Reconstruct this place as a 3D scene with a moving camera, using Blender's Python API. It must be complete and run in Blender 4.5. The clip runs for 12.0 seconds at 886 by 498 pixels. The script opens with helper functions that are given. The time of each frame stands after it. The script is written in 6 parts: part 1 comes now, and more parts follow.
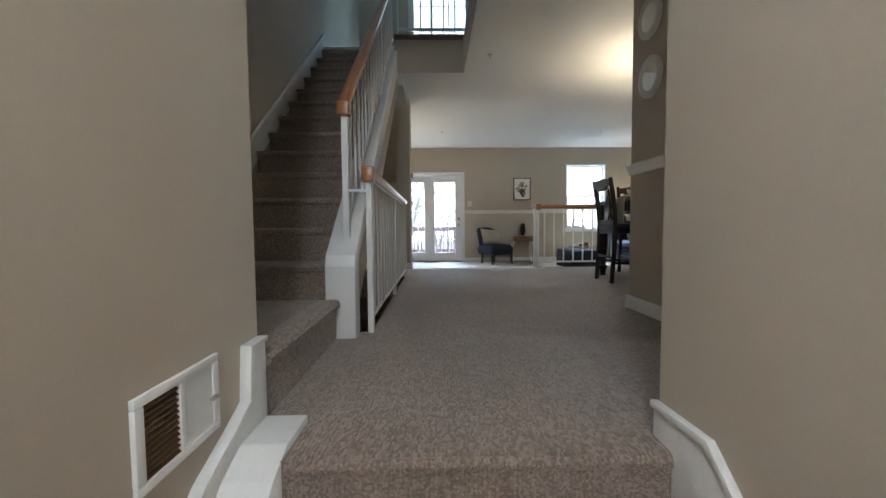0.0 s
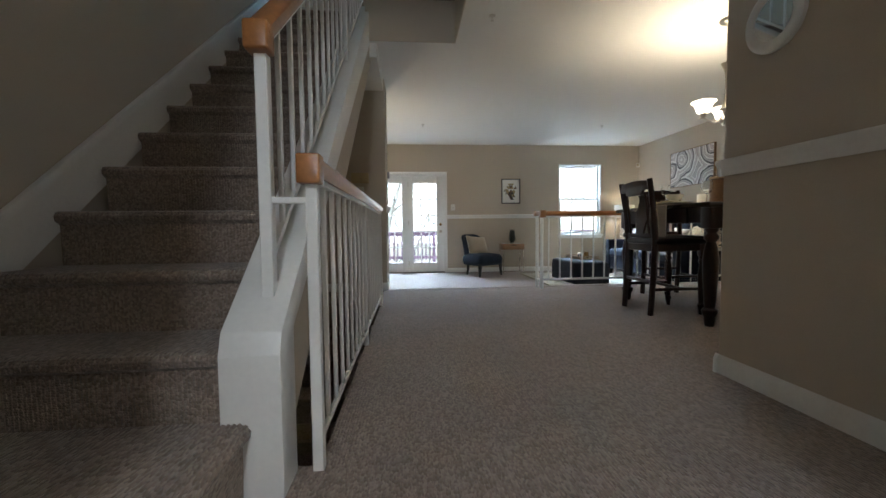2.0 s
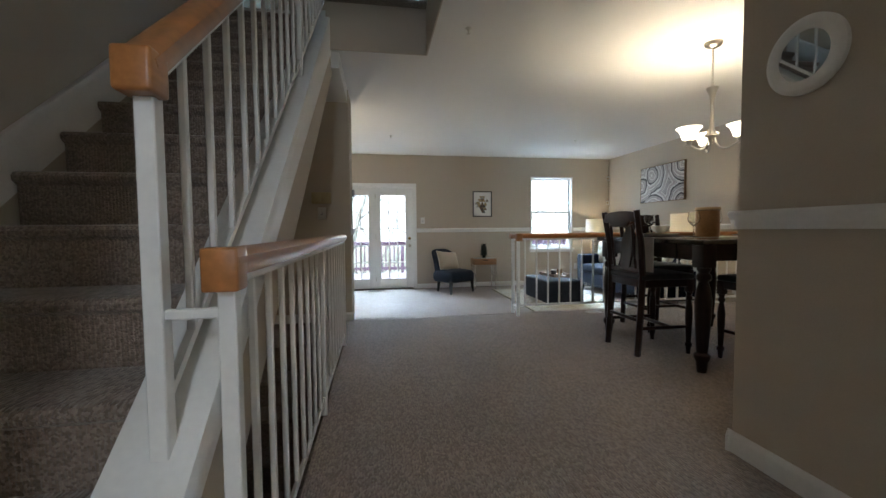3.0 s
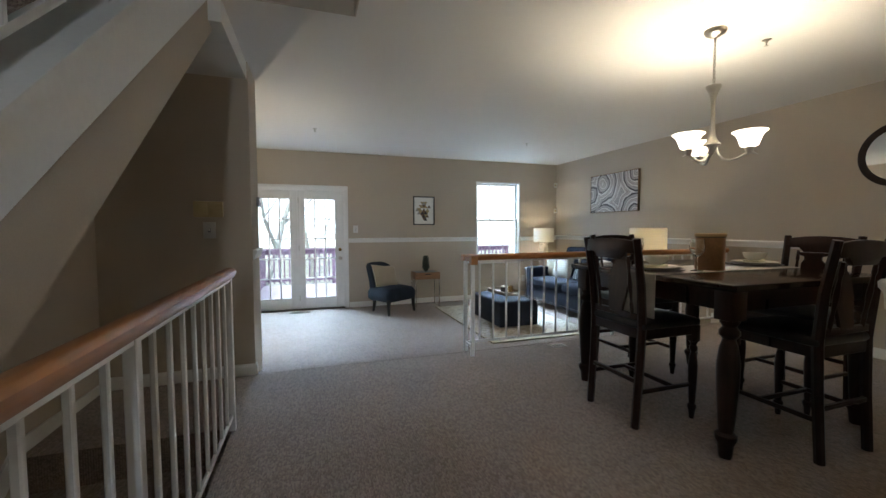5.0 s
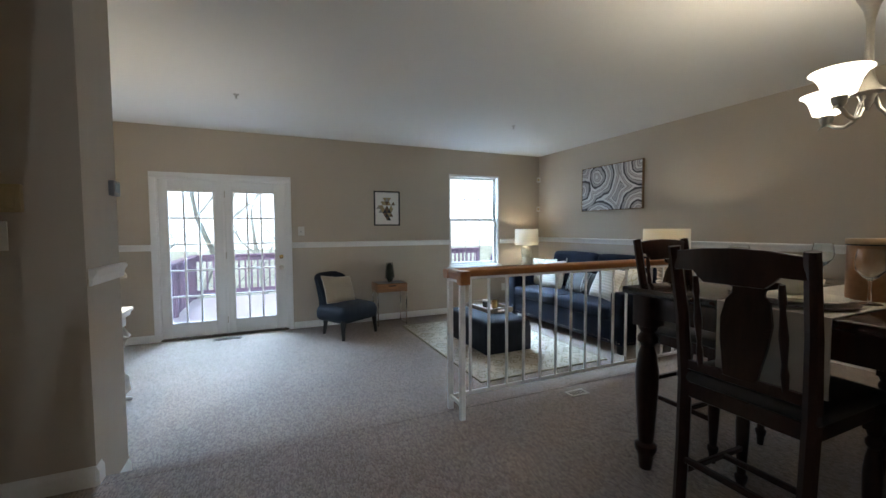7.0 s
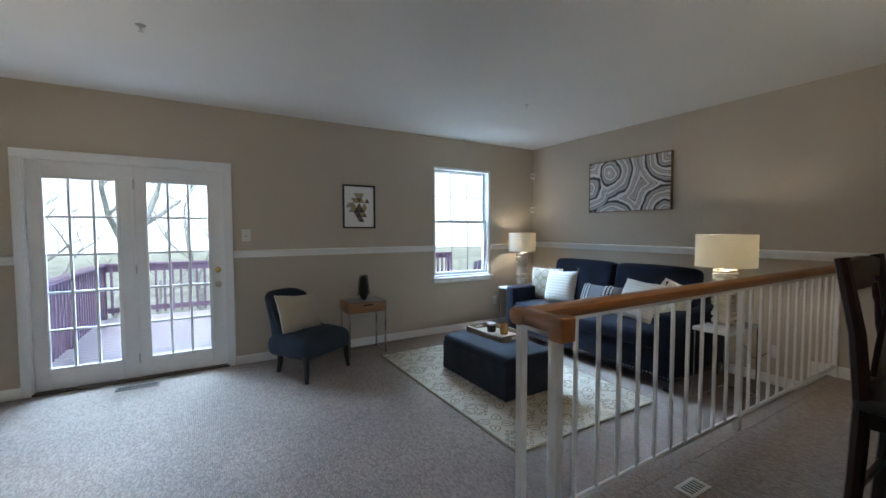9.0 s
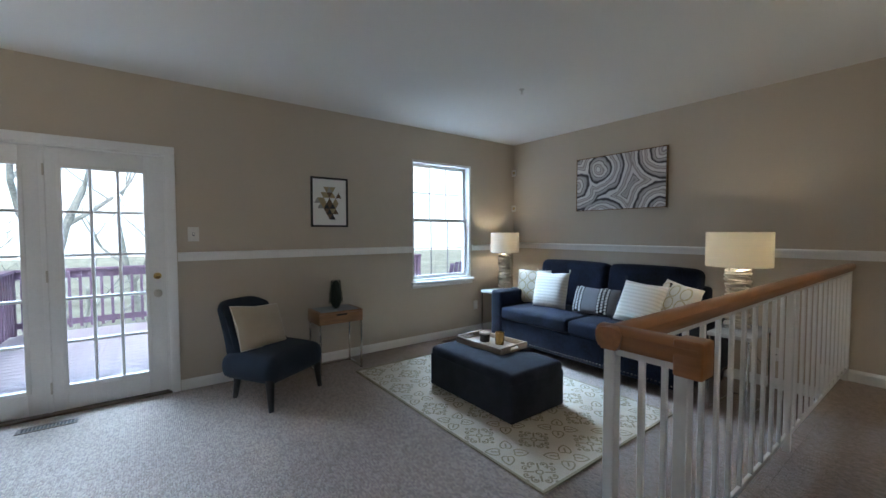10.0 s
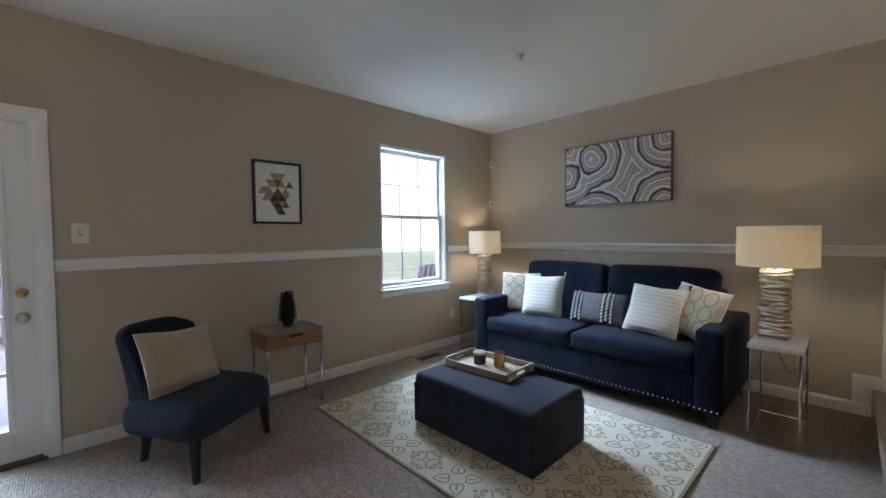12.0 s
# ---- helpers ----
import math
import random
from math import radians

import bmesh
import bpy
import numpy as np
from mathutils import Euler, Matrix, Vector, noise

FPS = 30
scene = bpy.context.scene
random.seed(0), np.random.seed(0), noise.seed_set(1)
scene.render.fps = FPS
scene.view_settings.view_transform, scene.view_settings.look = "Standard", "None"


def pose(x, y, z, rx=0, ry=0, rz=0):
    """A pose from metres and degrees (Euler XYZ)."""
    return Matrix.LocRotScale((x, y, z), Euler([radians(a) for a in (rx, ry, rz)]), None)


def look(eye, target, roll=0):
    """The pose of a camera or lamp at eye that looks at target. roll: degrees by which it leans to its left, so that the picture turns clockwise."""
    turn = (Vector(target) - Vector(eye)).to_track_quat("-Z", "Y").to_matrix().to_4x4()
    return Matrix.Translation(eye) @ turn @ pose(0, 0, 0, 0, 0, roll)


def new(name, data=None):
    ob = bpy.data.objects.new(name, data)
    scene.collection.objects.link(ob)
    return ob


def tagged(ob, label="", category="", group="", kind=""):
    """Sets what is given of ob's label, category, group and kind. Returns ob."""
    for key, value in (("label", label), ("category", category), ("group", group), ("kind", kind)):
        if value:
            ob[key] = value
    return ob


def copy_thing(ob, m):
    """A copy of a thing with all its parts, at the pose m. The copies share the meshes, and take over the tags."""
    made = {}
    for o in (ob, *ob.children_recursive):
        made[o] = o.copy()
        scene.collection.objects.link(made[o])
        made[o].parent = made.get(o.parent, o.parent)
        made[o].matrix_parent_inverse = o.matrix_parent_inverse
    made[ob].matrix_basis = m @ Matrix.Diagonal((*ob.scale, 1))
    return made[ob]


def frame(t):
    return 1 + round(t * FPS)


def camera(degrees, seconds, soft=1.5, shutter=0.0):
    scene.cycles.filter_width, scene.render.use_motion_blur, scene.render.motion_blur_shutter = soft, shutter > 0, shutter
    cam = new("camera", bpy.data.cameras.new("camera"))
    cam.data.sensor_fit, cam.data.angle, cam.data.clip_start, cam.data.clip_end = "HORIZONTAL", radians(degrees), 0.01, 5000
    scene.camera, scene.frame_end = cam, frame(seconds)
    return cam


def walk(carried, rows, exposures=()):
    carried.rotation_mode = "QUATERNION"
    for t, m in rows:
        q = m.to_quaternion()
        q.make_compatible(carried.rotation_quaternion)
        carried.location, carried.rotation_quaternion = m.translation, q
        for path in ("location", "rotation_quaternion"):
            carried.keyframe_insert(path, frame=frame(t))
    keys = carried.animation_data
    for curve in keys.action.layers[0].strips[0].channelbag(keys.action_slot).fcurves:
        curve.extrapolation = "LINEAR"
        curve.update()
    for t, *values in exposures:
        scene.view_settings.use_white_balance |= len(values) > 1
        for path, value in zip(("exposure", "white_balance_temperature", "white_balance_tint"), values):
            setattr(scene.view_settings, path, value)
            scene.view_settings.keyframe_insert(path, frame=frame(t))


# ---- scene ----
cam = camera(96.6, 12.0)
PATH = [
    (0, (0.333, 0.306, 0.605), (0.37, 2.303, 0.497), -0.5),
    (0.5, (0.31, 0.594, 0.619), (0.349, 2.59, 0.501), -0.7),
    (1, (0.309, 0.906, 0.631), (0.369, 2.901, 0.504), -0.3),
    (1.5, (0.281, 1.185, 0.649), (0.379, 3.179, 0.53), -0.4),
    (2, (0.242, 1.381, 0.734), (0.407, 3.371, 0.628), -0.6),
    (2.5, (0.258, 1.591, 0.874), (0.504, 3.573, 0.766), -0.4),
    (3, (0.251, 1.739, 0.981), (0.576, 3.71, 0.883), -0.5),
    (3.5, (0.261, 1.918, 1.054), (0.663, 3.875, 0.956), -0.1),
    (5.5, (0.467, 2.933, 1.199), (1.162, 4.805, 1.089), -0.3),
    (6, (0.52, 3.233, 1.219), (1.264, 5.085, 1.102), -0.3),
    (6.5, (0.607, 3.526, 1.231), (1.391, 5.362, 1.114), -0.2),
    (7, (0.725, 3.811, 1.186), (1.533, 5.637, 1.084), -0.3),
    (9, (0.795, 5.024, 1.217), (1.82, 6.739, 1.121), -0.1),
    (9.5, (0.793, 5.287, 1.183), (1.902, 6.95, 1.099), -0.1),
    (10, (0.815, 5.57, 1.172), (2.016, 7.167, 1.091), -0.1),
    (10.5, (0.863, 5.813, 1.152), (2.138, 7.352, 1.07), -0.2),
    (11, (0.916, 6.032, 1.127), (2.25, 7.52, 1.056), -0.3),
    (11.5, (0.983, 6.18, 1.12), (2.348, 7.641, 1.05), -0.4),
    (12, (1.069, 6.297, 1.138), (2.455, 7.737, 1.064), -0.5),
]
walk(cam, [(t, look(eye, target, roll)) for t, eye, target, roll in PATH],
     [(0, 1.12, 5900, 10), (1, 1.0, 5900, 10), (2, 1.05, 5950, 10), (3.5, 1.02, 5900, 10), (6.5, 0.78, 5750, 10), (9.5, 0.45, 5600, 11), (12, 0.47, 5900, 13)])

# ---- world and light ----
world = bpy.data.worlds.new("world")
scene.world = world
world.use_nodes = True
wn = world.node_tree
sky = wn.nodes.new("ShaderNodeTexSky")
sky.sky_type = "NISHITA"
sky.sun_disc = False
sky.sun_elevation = radians(38)
sky.sun_rotation = radians(200)
sky.air_density, sky.dust_density, sky.ozone_density = 1.0, 4.0, 1.0
wn.links.new(sky.outputs["Color"], wn.nodes["Background"].inputs["Color"])
wn.nodes["Background"].inputs["Strength"].default_value = 0.13


def lamp(name, kind, m, energy, colour, **settings):
    data = bpy.data.lights.new(name, kind)
    data.energy, data.color = energy, colour
    if kind == "AREA":
        data.shape, data.size, data.size_y = "RECTANGLE", settings["sx"], settings["sy"]
        data.spread = radians(settings.get("spread", 180))
    elif kind == "SUN":
        data.angle = settings["angle"]
    else:
        data.shadow_soft_size = settings["radius"]
        if kind == "SPOT":
            data.spot_size, data.spot_blend = radians(settings["cone"]), 1.0
    ob = new(name, data)
    ob.matrix_world = m
    return ob


DAY = (0.58, 0.79, 1.0)
WARM = (1.0, 0.84, 0.6)
# overcast sun
lamp("sun", "SUN", look((0, 0, 20), (3, 10, 0)), 2.4, (1.0, 0.96, 0.9), angle=radians(14))
# sky light entering the openings from above the deck
lamp("door_skylight", "AREA", look((0.15, 11.5, 2.7), (0.3, 8.0, 0.4)), 190, DAY, sx=2.6, sy=1.1, spread=80)
lamp("window_skylight", "AREA", look((3.9, 11.3, 3.2), (3.8, 8.3, 0.5)), 190, DAY, sx=1.8, sy=1.0, spread=80)
lamp("upper_skylight", "AREA", look((0.45, 9.3, 6.6), (0.4, 6.8, 3.9)), 90, (0.5, 0.77, 1.0), sx=1.6, sy=1.2, spread=90)
lamp("kitchen_skylight", "AREA", look((3.9, 1.75, 1.4), (1.5, 2.1, 0.9)), 4, (0.75, 0.88, 1.0), sx=0.9, sy=1.2)
# unseen lamps added behind the walker to brighten the entry: a panel and a point
lamp("entry_fill_light", "AREA", look((0.02, -1.5, 1.3), (0.25, 1.0, 0.7)), 5, (0.86, 0.93, 1.0), sx=0.4, sy=1.5)
lamp("entry_light", "POINT", Matrix.Translation((0.2, -0.5, 2.2)), 32, (0.85, 0.93, 1.0), radius=0.1)


# ---- mesh helpers ----
def box(x0, y0, z0, x1, y1, z1, bev=0.0, seg=2):
    bm = bmesh.new()
    bmesh.ops.create_cube(bm, size=1)
    for v in bm.verts:
        v.co = (x0 if v.co.x < 0 else x1, y0 if v.co.y < 0 else y1, z0 if v.co.z < 0 else z1)
    if bev:
        bmesh.ops.bevel(bm, geom=list(bm.edges), offset=bev, segments=seg, profile=0.5, affect="EDGES")
    return bm


def prism(poly, axis, a, b, bev=0.0, seg=2):
    """A polygon pushed along an axis: x takes (y, z), y takes (x, z), z takes (x, y)."""
    def at(p, c):
        return {"x": (c, p[0], p[1]), "y": (p[0], c, p[1]), "z": (p[0], p[1], c)}[axis]
    bm = bmesh.new()
    lo = [bm.verts.new(at(p, a)) for p in poly]
    hi = [bm.verts.new(at(p, b)) for p in poly]
    bm.faces.new(lo)
    bm.faces.new(hi)
    n = len(poly)
    for i in range(n):
        bm.faces.new((lo[i], lo[(i + 1) % n], hi[(i + 1) % n], hi[i]))
    bmesh.ops.recalc_face_normals(bm, faces=bm.faces)
    if bev:
        bmesh.ops.bevel(bm, geom=list(bm.edges), offset=bev, segments=seg, profile=0.5, affect="EDGES")
    return bm


def lathe(profile, seg=24, cx=0.0, cy=0.0, caps=True):
    bm = bmesh.new()
    rings = []
    for r, z in profile:
        rings.append([bm.verts.new((cx + r * math.cos(2 * math.pi * i / seg), cy + r * math.sin(2 * math.pi * i / seg), z)) for i in range(seg)])
    for p, q in zip(rings, rings[1:]):
        for i in range(seg):
            bm.faces.new((p[i], p[(i + 1) % seg], q[(i + 1) % seg], q[i]))
    if caps:
        bm.faces.new(rings[0])
        bm.faces.new(rings[-1])
    bmesh.ops.recalc_face_normals(bm, faces=bm.faces)
    return bm


def tube(pts, r, seg=8, closed=False):
    """A round rod along points; r is one radius or one for each point."""
    pts = [Vector(p) for p in pts]
    n = len(pts)
    bm = bmesh.new()
    rings = []
    up = Vector((0, 0, 1))
    for i, p in enumerate(pts):
        if closed:
            d = pts[(i + 1) % n] - pts[i - 1]
        else:
            d = pts[min(i + 1, n - 1)] - pts[max(i - 1, 0)]
        d.normalize()
        ref = up if abs(d.z) < 0.95 else Vector((1, 0, 0))
        a = d.cross(ref).normalized()
        b = d.cross(a).normalized()
        rr = r[i] if isinstance(r, (list, tuple)) else r
        rings.append([bm.verts.new(p + rr * (math.cos(2 * math.pi * k / seg) * a + math.sin(2 * math.pi * k / seg) * b)) for k in range(seg)])
    pairs = list(zip(rings, rings[1:])) + ([(rings[-1], rings[0])] if closed else [])
    for p, q in pairs:
        for k in range(seg):
            bm.faces.new((p[k], p[(k + 1) % seg], q[(k + 1) % seg], q[k]))
    if not closed:
        bm.faces.new(rings[0])
        bm.faces.new(rings[-1])
    bmesh.ops.recalc_face_normals(bm, faces=bm.faces)
    return bm


def puff(w, d, h, n=14, p=3.5, pinch=0.0):
    """A stuffed cushion, w by d and h thick, about the origin."""
    bm = bmesh.new()
    grid = {}
    for side in (1, -1):
        for i in range(n + 1):
            for j in range(n + 1):
                u, v = 2 * i / n - 1, 2 * j / n - 1
                rim = i in (0, n) or j in (0, n)
                if rim and side == -1:
                    grid[side, i, j] = grid[1, i, j]
                    continue
                t = max(0.0, (1 - abs(u) ** p) * (1 - abs(v) ** p)) ** 0.5
                k = 1 - pinch * (1 - abs(u * v)) * max(abs(u), abs(v)) ** 6
                grid[side, i, j] = bm.verts.new((u * w / 2 * k, v * d / 2 * k, side * h / 2 * t))
    for side in (1, -1):
        for i in range(n):
            for j in range(n):
                f = [grid[side, i, j], grid[side, i + 1, j], grid[side, i + 1, j + 1], grid[side, i, j + 1]]
                bm.faces.new(f if side == 1 else f[::-1])
    return bm


def soft_box(x0, y0, z0, x1, y1, z1, r=0.03, crown=0.0, seg=4):
    """An upholstered block: round edges and a top that swells by crown."""
    bm = bmesh.new()
    bmesh.ops.create_cube(bm, size=1)
    for v in bm.verts:
        v.co = (x0 if v.co.x < 0 else x1, y0 if v.co.y < 0 else y1, z0 if v.co.z < 0 else z1)
    bmesh.ops.bevel(bm, geom=list(bm.edges), offset=r, segments=seg, profile=0.5, affect="EDGES")
    if crown:
        for axis, lo, hi in ((0, x0, x1), (1, y0, y1)):
            for k in range(1, 8):
                c = lo + (hi - lo) * k / 8
                co, no = [0, 0, 0], [0, 0, 0]
                co[axis], no[axis] = c, 1
                bmesh.ops.bisect_plane(bm, geom=list(bm.verts) + list(bm.edges) + list(bm.faces), plane_co=co, plane_no=no)
        for v in bm.verts:
            u, w = 2 * (v.co.x - x0) / (x1 - x0) - 1, 2 * (v.co.y - y0) / (y1 - y0) - 1
            s = max(0, 1 - u * u) * max(0, 1 - w * w)
            v.co.z += crown * s ** 0.6 * (v.co.z - z0) / (z1 - z0)
    return bm


def moved(bm, m):
    bm.transform(m)
    return bm


def mesh_of(name, bms, mats):
    if not isinstance(bms, (list, tuple)):
        bms = [bms]
    me = bpy.data.meshes.new(name)
    if len(bms) == 1:
        bms[0].to_mesh(me)
        bms[0].free()
    else:
        verts, faces, base = [], [], 0
        for bm in bms:
            bm.verts.index_update()
            verts += [v.co[:] for v in bm.verts]
            faces += [[base + v.index for v in f.verts] for f in bm.faces]
            base += len(bm.verts)
            bm.free()
        me.from_pydata(verts, [], faces)
    me.shade_smooth()
    me.set_sharp_from_angle(angle=radians(38))
    me.materials.append(mats)
    return me


def part(name, bms, material, parent=None, label=""):
    ob = new(name, mesh_of(name, bms, material))
    ob.parent = parent
    return tagged(ob, label)


def again(ob, parent, m, name=""):
    """One more object on the same mesh."""
    o = new(name or ob.name.split(".")[0], ob.data)
    o.parent = parent
    o.matrix_basis = m
    return o


def thing(name, label, category, m=None, group=""):
    ob = new(name)
    ob.empty_display_size = 0.1
    if m is not None:
        ob.matrix_basis = m
    return tagged(ob, label, category, group)


def setting(name, bms, material, label="", category=""):
    return tagged(part(name, bms, material), label, category, kind="structure")


# ---- materials ----
def material(name, colour, rough=0.6, metal=0.0, vary=0.08, big=1.5, fine=40.0, bump=0.1, depth=0.002, sheen=0.0, stretch=(1, 1, 1), coat=0.0, dark=None, grain=0.5, spec=0.5):
    m = bpy.data.materials.new(name)
    m.use_nodes = True
    nt = m.node_tree
    b = nt.nodes["Principled BSDF"]
    tc = nt.nodes.new("ShaderNodeTexCoord")
    mp = nt.nodes.new("ShaderNodeMapping")
    mp.inputs["Scale"].default_value = stretch
    nt.links.new(tc.outputs["Object"], mp.inputs["Vector"])
    n1 = nt.nodes.new("ShaderNodeTexNoise")
    n1.inputs["Scale"].default_value = big
    n1.inputs["Detail"].default_value = 4
    n2 = nt.nodes.new("ShaderNodeTexNoise")
    n2.inputs["Scale"].default_value = fine
    n2.inputs["Detail"].default_value = 5
    for n in (n1, n2):
        nt.links.new(mp.outputs["Vector"], n.inputs["Vector"])
    mix = nt.nodes.new("ShaderNodeMix")
    mix.inputs[0].default_value = grain
    nt.links.new(n1.outputs["Fac"], mix.inputs[2])
    nt.links.new(n2.outputs["Fac"], mix.inputs[3])
    ramp = nt.nodes.new("ShaderNodeValToRGB")
    lo = dark or tuple(c * (1 - vary * 2) for c in colour)
    hi = tuple(min(1, c * (1 + vary)) for c in colour)
    ramp.color_ramp.elements[0].position, ramp.color_ramp.elements[1].position = 0.3, 0.7
    ramp.color_ramp.elements[0].color, ramp.color_ramp.elements[1].color = (*lo, 1), (*hi, 1)
    nt.links.new(mix.outputs[0], ramp.inputs["Fac"])
    nt.links.new(ramp.outputs["Color"], b.inputs["Base Color"])
    b.inputs["Metallic"].default_value = metal
    b.inputs["Specular IOR Level"].default_value = spec
    b.inputs["Sheen Weight"].default_value = sheen
    b.inputs["Coat Weight"].default_value = coat
    rr = nt.nodes.new("ShaderNodeMapRange")
    rr.inputs["To Min"].default_value, rr.inputs["To Max"].default_value = max(0.02, rough - 0.08), min(1, rough + 0.08)
    nt.links.new(n1.outputs["Fac"], rr.inputs["Value"])
    nt.links.new(rr.outputs["Result"], b.inputs["Roughness"])
    if bump:
        bp = nt.nodes.new("ShaderNodeBump")
        bp.inputs["Strength"].default_value, bp.inputs["Distance"].default_value = bump, depth
        nt.links.new(n2.outputs["Fac"], bp.inputs["Height"])
        nt.links.new(bp.outputs["Normal"], b.inputs["Normal"])
    return m


def carpet_material(name, light, mid, dark_tone):
    """Loop pile: cells of yarn in three tones, laid in rows."""
    m = bpy.data.materials.new(name)
    m.use_nodes = True
    nt = m.node_tree
    b = nt.nodes["Principled BSDF"]
    tc = nt.nodes.new("ShaderNodeTexCoord")
    mp = nt.nodes.new("ShaderNodeMapping")
    mp.inputs["Scale"].default_value = (1.0, 0.42, 1.0)
    nt.links.new(tc.outputs["Object"], mp.inputs["Vector"])
    vo = nt.nodes.new("ShaderNodeTexVoronoi")
    vo.inputs["Scale"].default_value = 150
    vo.inputs["Randomness"].default_value = 0.75
    nt.links.new(mp.outputs["Vector"], vo.inputs["Vector"])
    n1 = nt.nodes.new("ShaderNodeTexNoise")
    n1.inputs["Scale"].default_value = 1.7
    n1.inputs["Detail"].default_value = 5
    nt.links.new(tc.outputs["Object"], n1.inputs["Vector"])
    n3 = nt.nodes.new("ShaderNodeTexNoise")
    n3.inputs["Scale"].default_value = 42
    n3.inputs["Detail"].default_value = 3
    nt.links.new(mp.outputs["Vector"], n3.inputs["Vector"])
    sep = nt.nodes.new("ShaderNodeSeparateColor")
    nt.links.new(vo.outputs["Color"], sep.inputs["Color"])
    mx = nt.nodes.new("ShaderNodeMix")
    mx.inputs[0].default_value = 0.4
    nt.links.new(sep.outputs["Red"], mx.inputs[2])
    nt.links.new(n3.outputs["Fac"], mx.inputs[3])
    ramp = nt.nodes.new("ShaderNodeValToRGB")
    e = ramp.color_ramp.elements
    e[0].position, e[0].color = 0.25, (*dark_tone, 1)
    e[1].position, e[1].color = 0.75, (*light, 1)
    k = e.new(0.5)
    k.color = (*mid, 1)
    nt.links.new(mx.outputs[0], ramp.inputs["Fac"])
    wear = nt.nodes.new("ShaderNodeMix")
    wear.data_type, wear.blend_type = "RGBA", "MULTIPLY"
    wear.inputs[0].default_value = 1.0
    soil = nt.nodes.new("ShaderNodeMapRange")
    soil.inputs["From Min"].default_value, soil.inputs["From Max"].default_value = 0.3, 0.7
    soil.inputs["To Min"].default_value, soil.inputs["To Max"].default_value = 0.86, 1.05
    nt.links.new(n1.outputs["Fac"], soil.inputs["Value"])
    nt.links.new(ramp.outputs["Color"], wear.inputs[6])
    nt.links.new(soil.outputs["Result"], wear.inputs[7])
    nt.links.new(wear.outputs[2], b.inputs["Base Color"])
    b.inputs["Roughness"].default_value = 0.95
    b.inputs["Specular IOR Level"].default_value = 0.15
    b.inputs["Sheen Weight"].default_value = 0.25
    rib = nt.nodes.new("ShaderNodeTexWave")
    rib.bands_direction = "X"
    rib.inputs["Scale"].default_value = 27
    rib.inputs["Distortion"].default_value = 1.2
    rib.inputs["Detail"].default_value = 2
    rib.inputs["Detail Scale"].default_value = 3
    nt.links.new(tc.outputs["Object"], rib.inputs["Vector"])
    hgt = nt.nodes.new("ShaderNodeMath")
    hgt.operation = "MULTIPLY_ADD"
    hgt.inputs[1].default_value = 0.5
    nt.links.new(rib.outputs["Fac"], hgt.inputs[0])
    nt.links.new(vo.outputs["Distance"], hgt.inputs[2])
    bp = nt.nodes.new("ShaderNodeBump")
    bp.inputs["Strength"].default_value, bp.inputs["Distance"].default_value = 0.8, 0.004
    bp.invert = True
    nt.links.new(hgt.outputs[0], bp.inputs["Height"])
    nt.links.new(bp.outputs["Normal"], b.inputs["Normal"])
    return m


PAINT = material("greige_paint", (0.5, 0.428, 0.335), 0.75, vary=0.035, big=0.8, fine=220, bump=0.12, depth=0.001)
CEIL = material("ceiling_paint", (0.74, 0.71, 0.66), 0.85, vary=0.03, big=0.7, fine=160, bump=0.25, depth=0.002)
TRIM = material("white_trim_paint", (0.8, 0.78, 0.74), 0.4, vary=0.03, big=3, fine=60, bump=0.04, depth=0.001)
DOORWHITE = material("white_door_paint", (0.82, 0.81, 0.79), 0.42, vary=0.03, big=2, fine=50, bump=0.04, depth=0.001)
OAK = material("honey_oak", (0.42, 0.17, 0.05), 0.33, vary=0.22, big=9, fine=60, bump=0.08, depth=0.001, stretch=(1, 0.12, 1), coat=0.3, grain=0.35)
OAKX = material("honey_oak_crosswise", (0.42, 0.17, 0.05), 0.33, vary=0.22, big=9, fine=60, bump=0.08, depth=0.001, stretch=(0.12, 1, 1), coat=0.3, grain=0.35)
CARPET = carpet_material("loop_carpet", (0.34, 0.267, 0.213), (0.264, 0.203, 0.16), (0.192, 0.146, 0.114))
ESPRESSO = material("espresso_wood", (0.026, 0.0095, 0.0055), 0.3, vary=0.35, big=5, fine=50, bump=0.05, depth=0.001, stretch=(1, 1, 0.2), spec=0.3)
ESPRESSOTOP = material("polished_espresso_top", (0.024, 0.009, 0.006), 0.16, vary=0.3, big=4, fine=40, bump=0.02, depth=0.001, stretch=(0.2, 1, 1), spec=0.45)
BLACKLEG = material("black_stained_wood", (0.012, 0.011, 0.011), 0.35, vary=0.25, big=6, fine=60, bump=0.05)
NAVY = material("navy_velvet", (0.0085, 0.0115, 0.026), 0.8, vary=0.55, big=5, fine=90, bump=0.35, depth=0.003, sheen=0.05, spec=0.12)
SLUB = material("charcoal_navy_weave", (0.027, 0.03, 0.041), 0.88, vary=0.35, big=7, fine=220, bump=0.4, depth=0.002, sheen=0.05, spec=0.15)
GRID = material("grey_window_grid", (0.2, 0.2, 0.21), 0.5, vary=0.05)
SLATE = material("slate_blue_linen", (0.018, 0.026, 0.042), 0.85, vary=0.2, big=8, fine=300, bump=0.4, depth=0.002, sheen=0.06, spec=0.25)
CHROME = material("chrome", (0.75, 0.74, 0.72), 0.12, 1.0, vary=0.03, bump=0)
NICKEL = material("brushed_nickel", (0.56, 0.52, 0.45), 0.3, 1.0, vary=0.06, fine=90, bump=0.03)
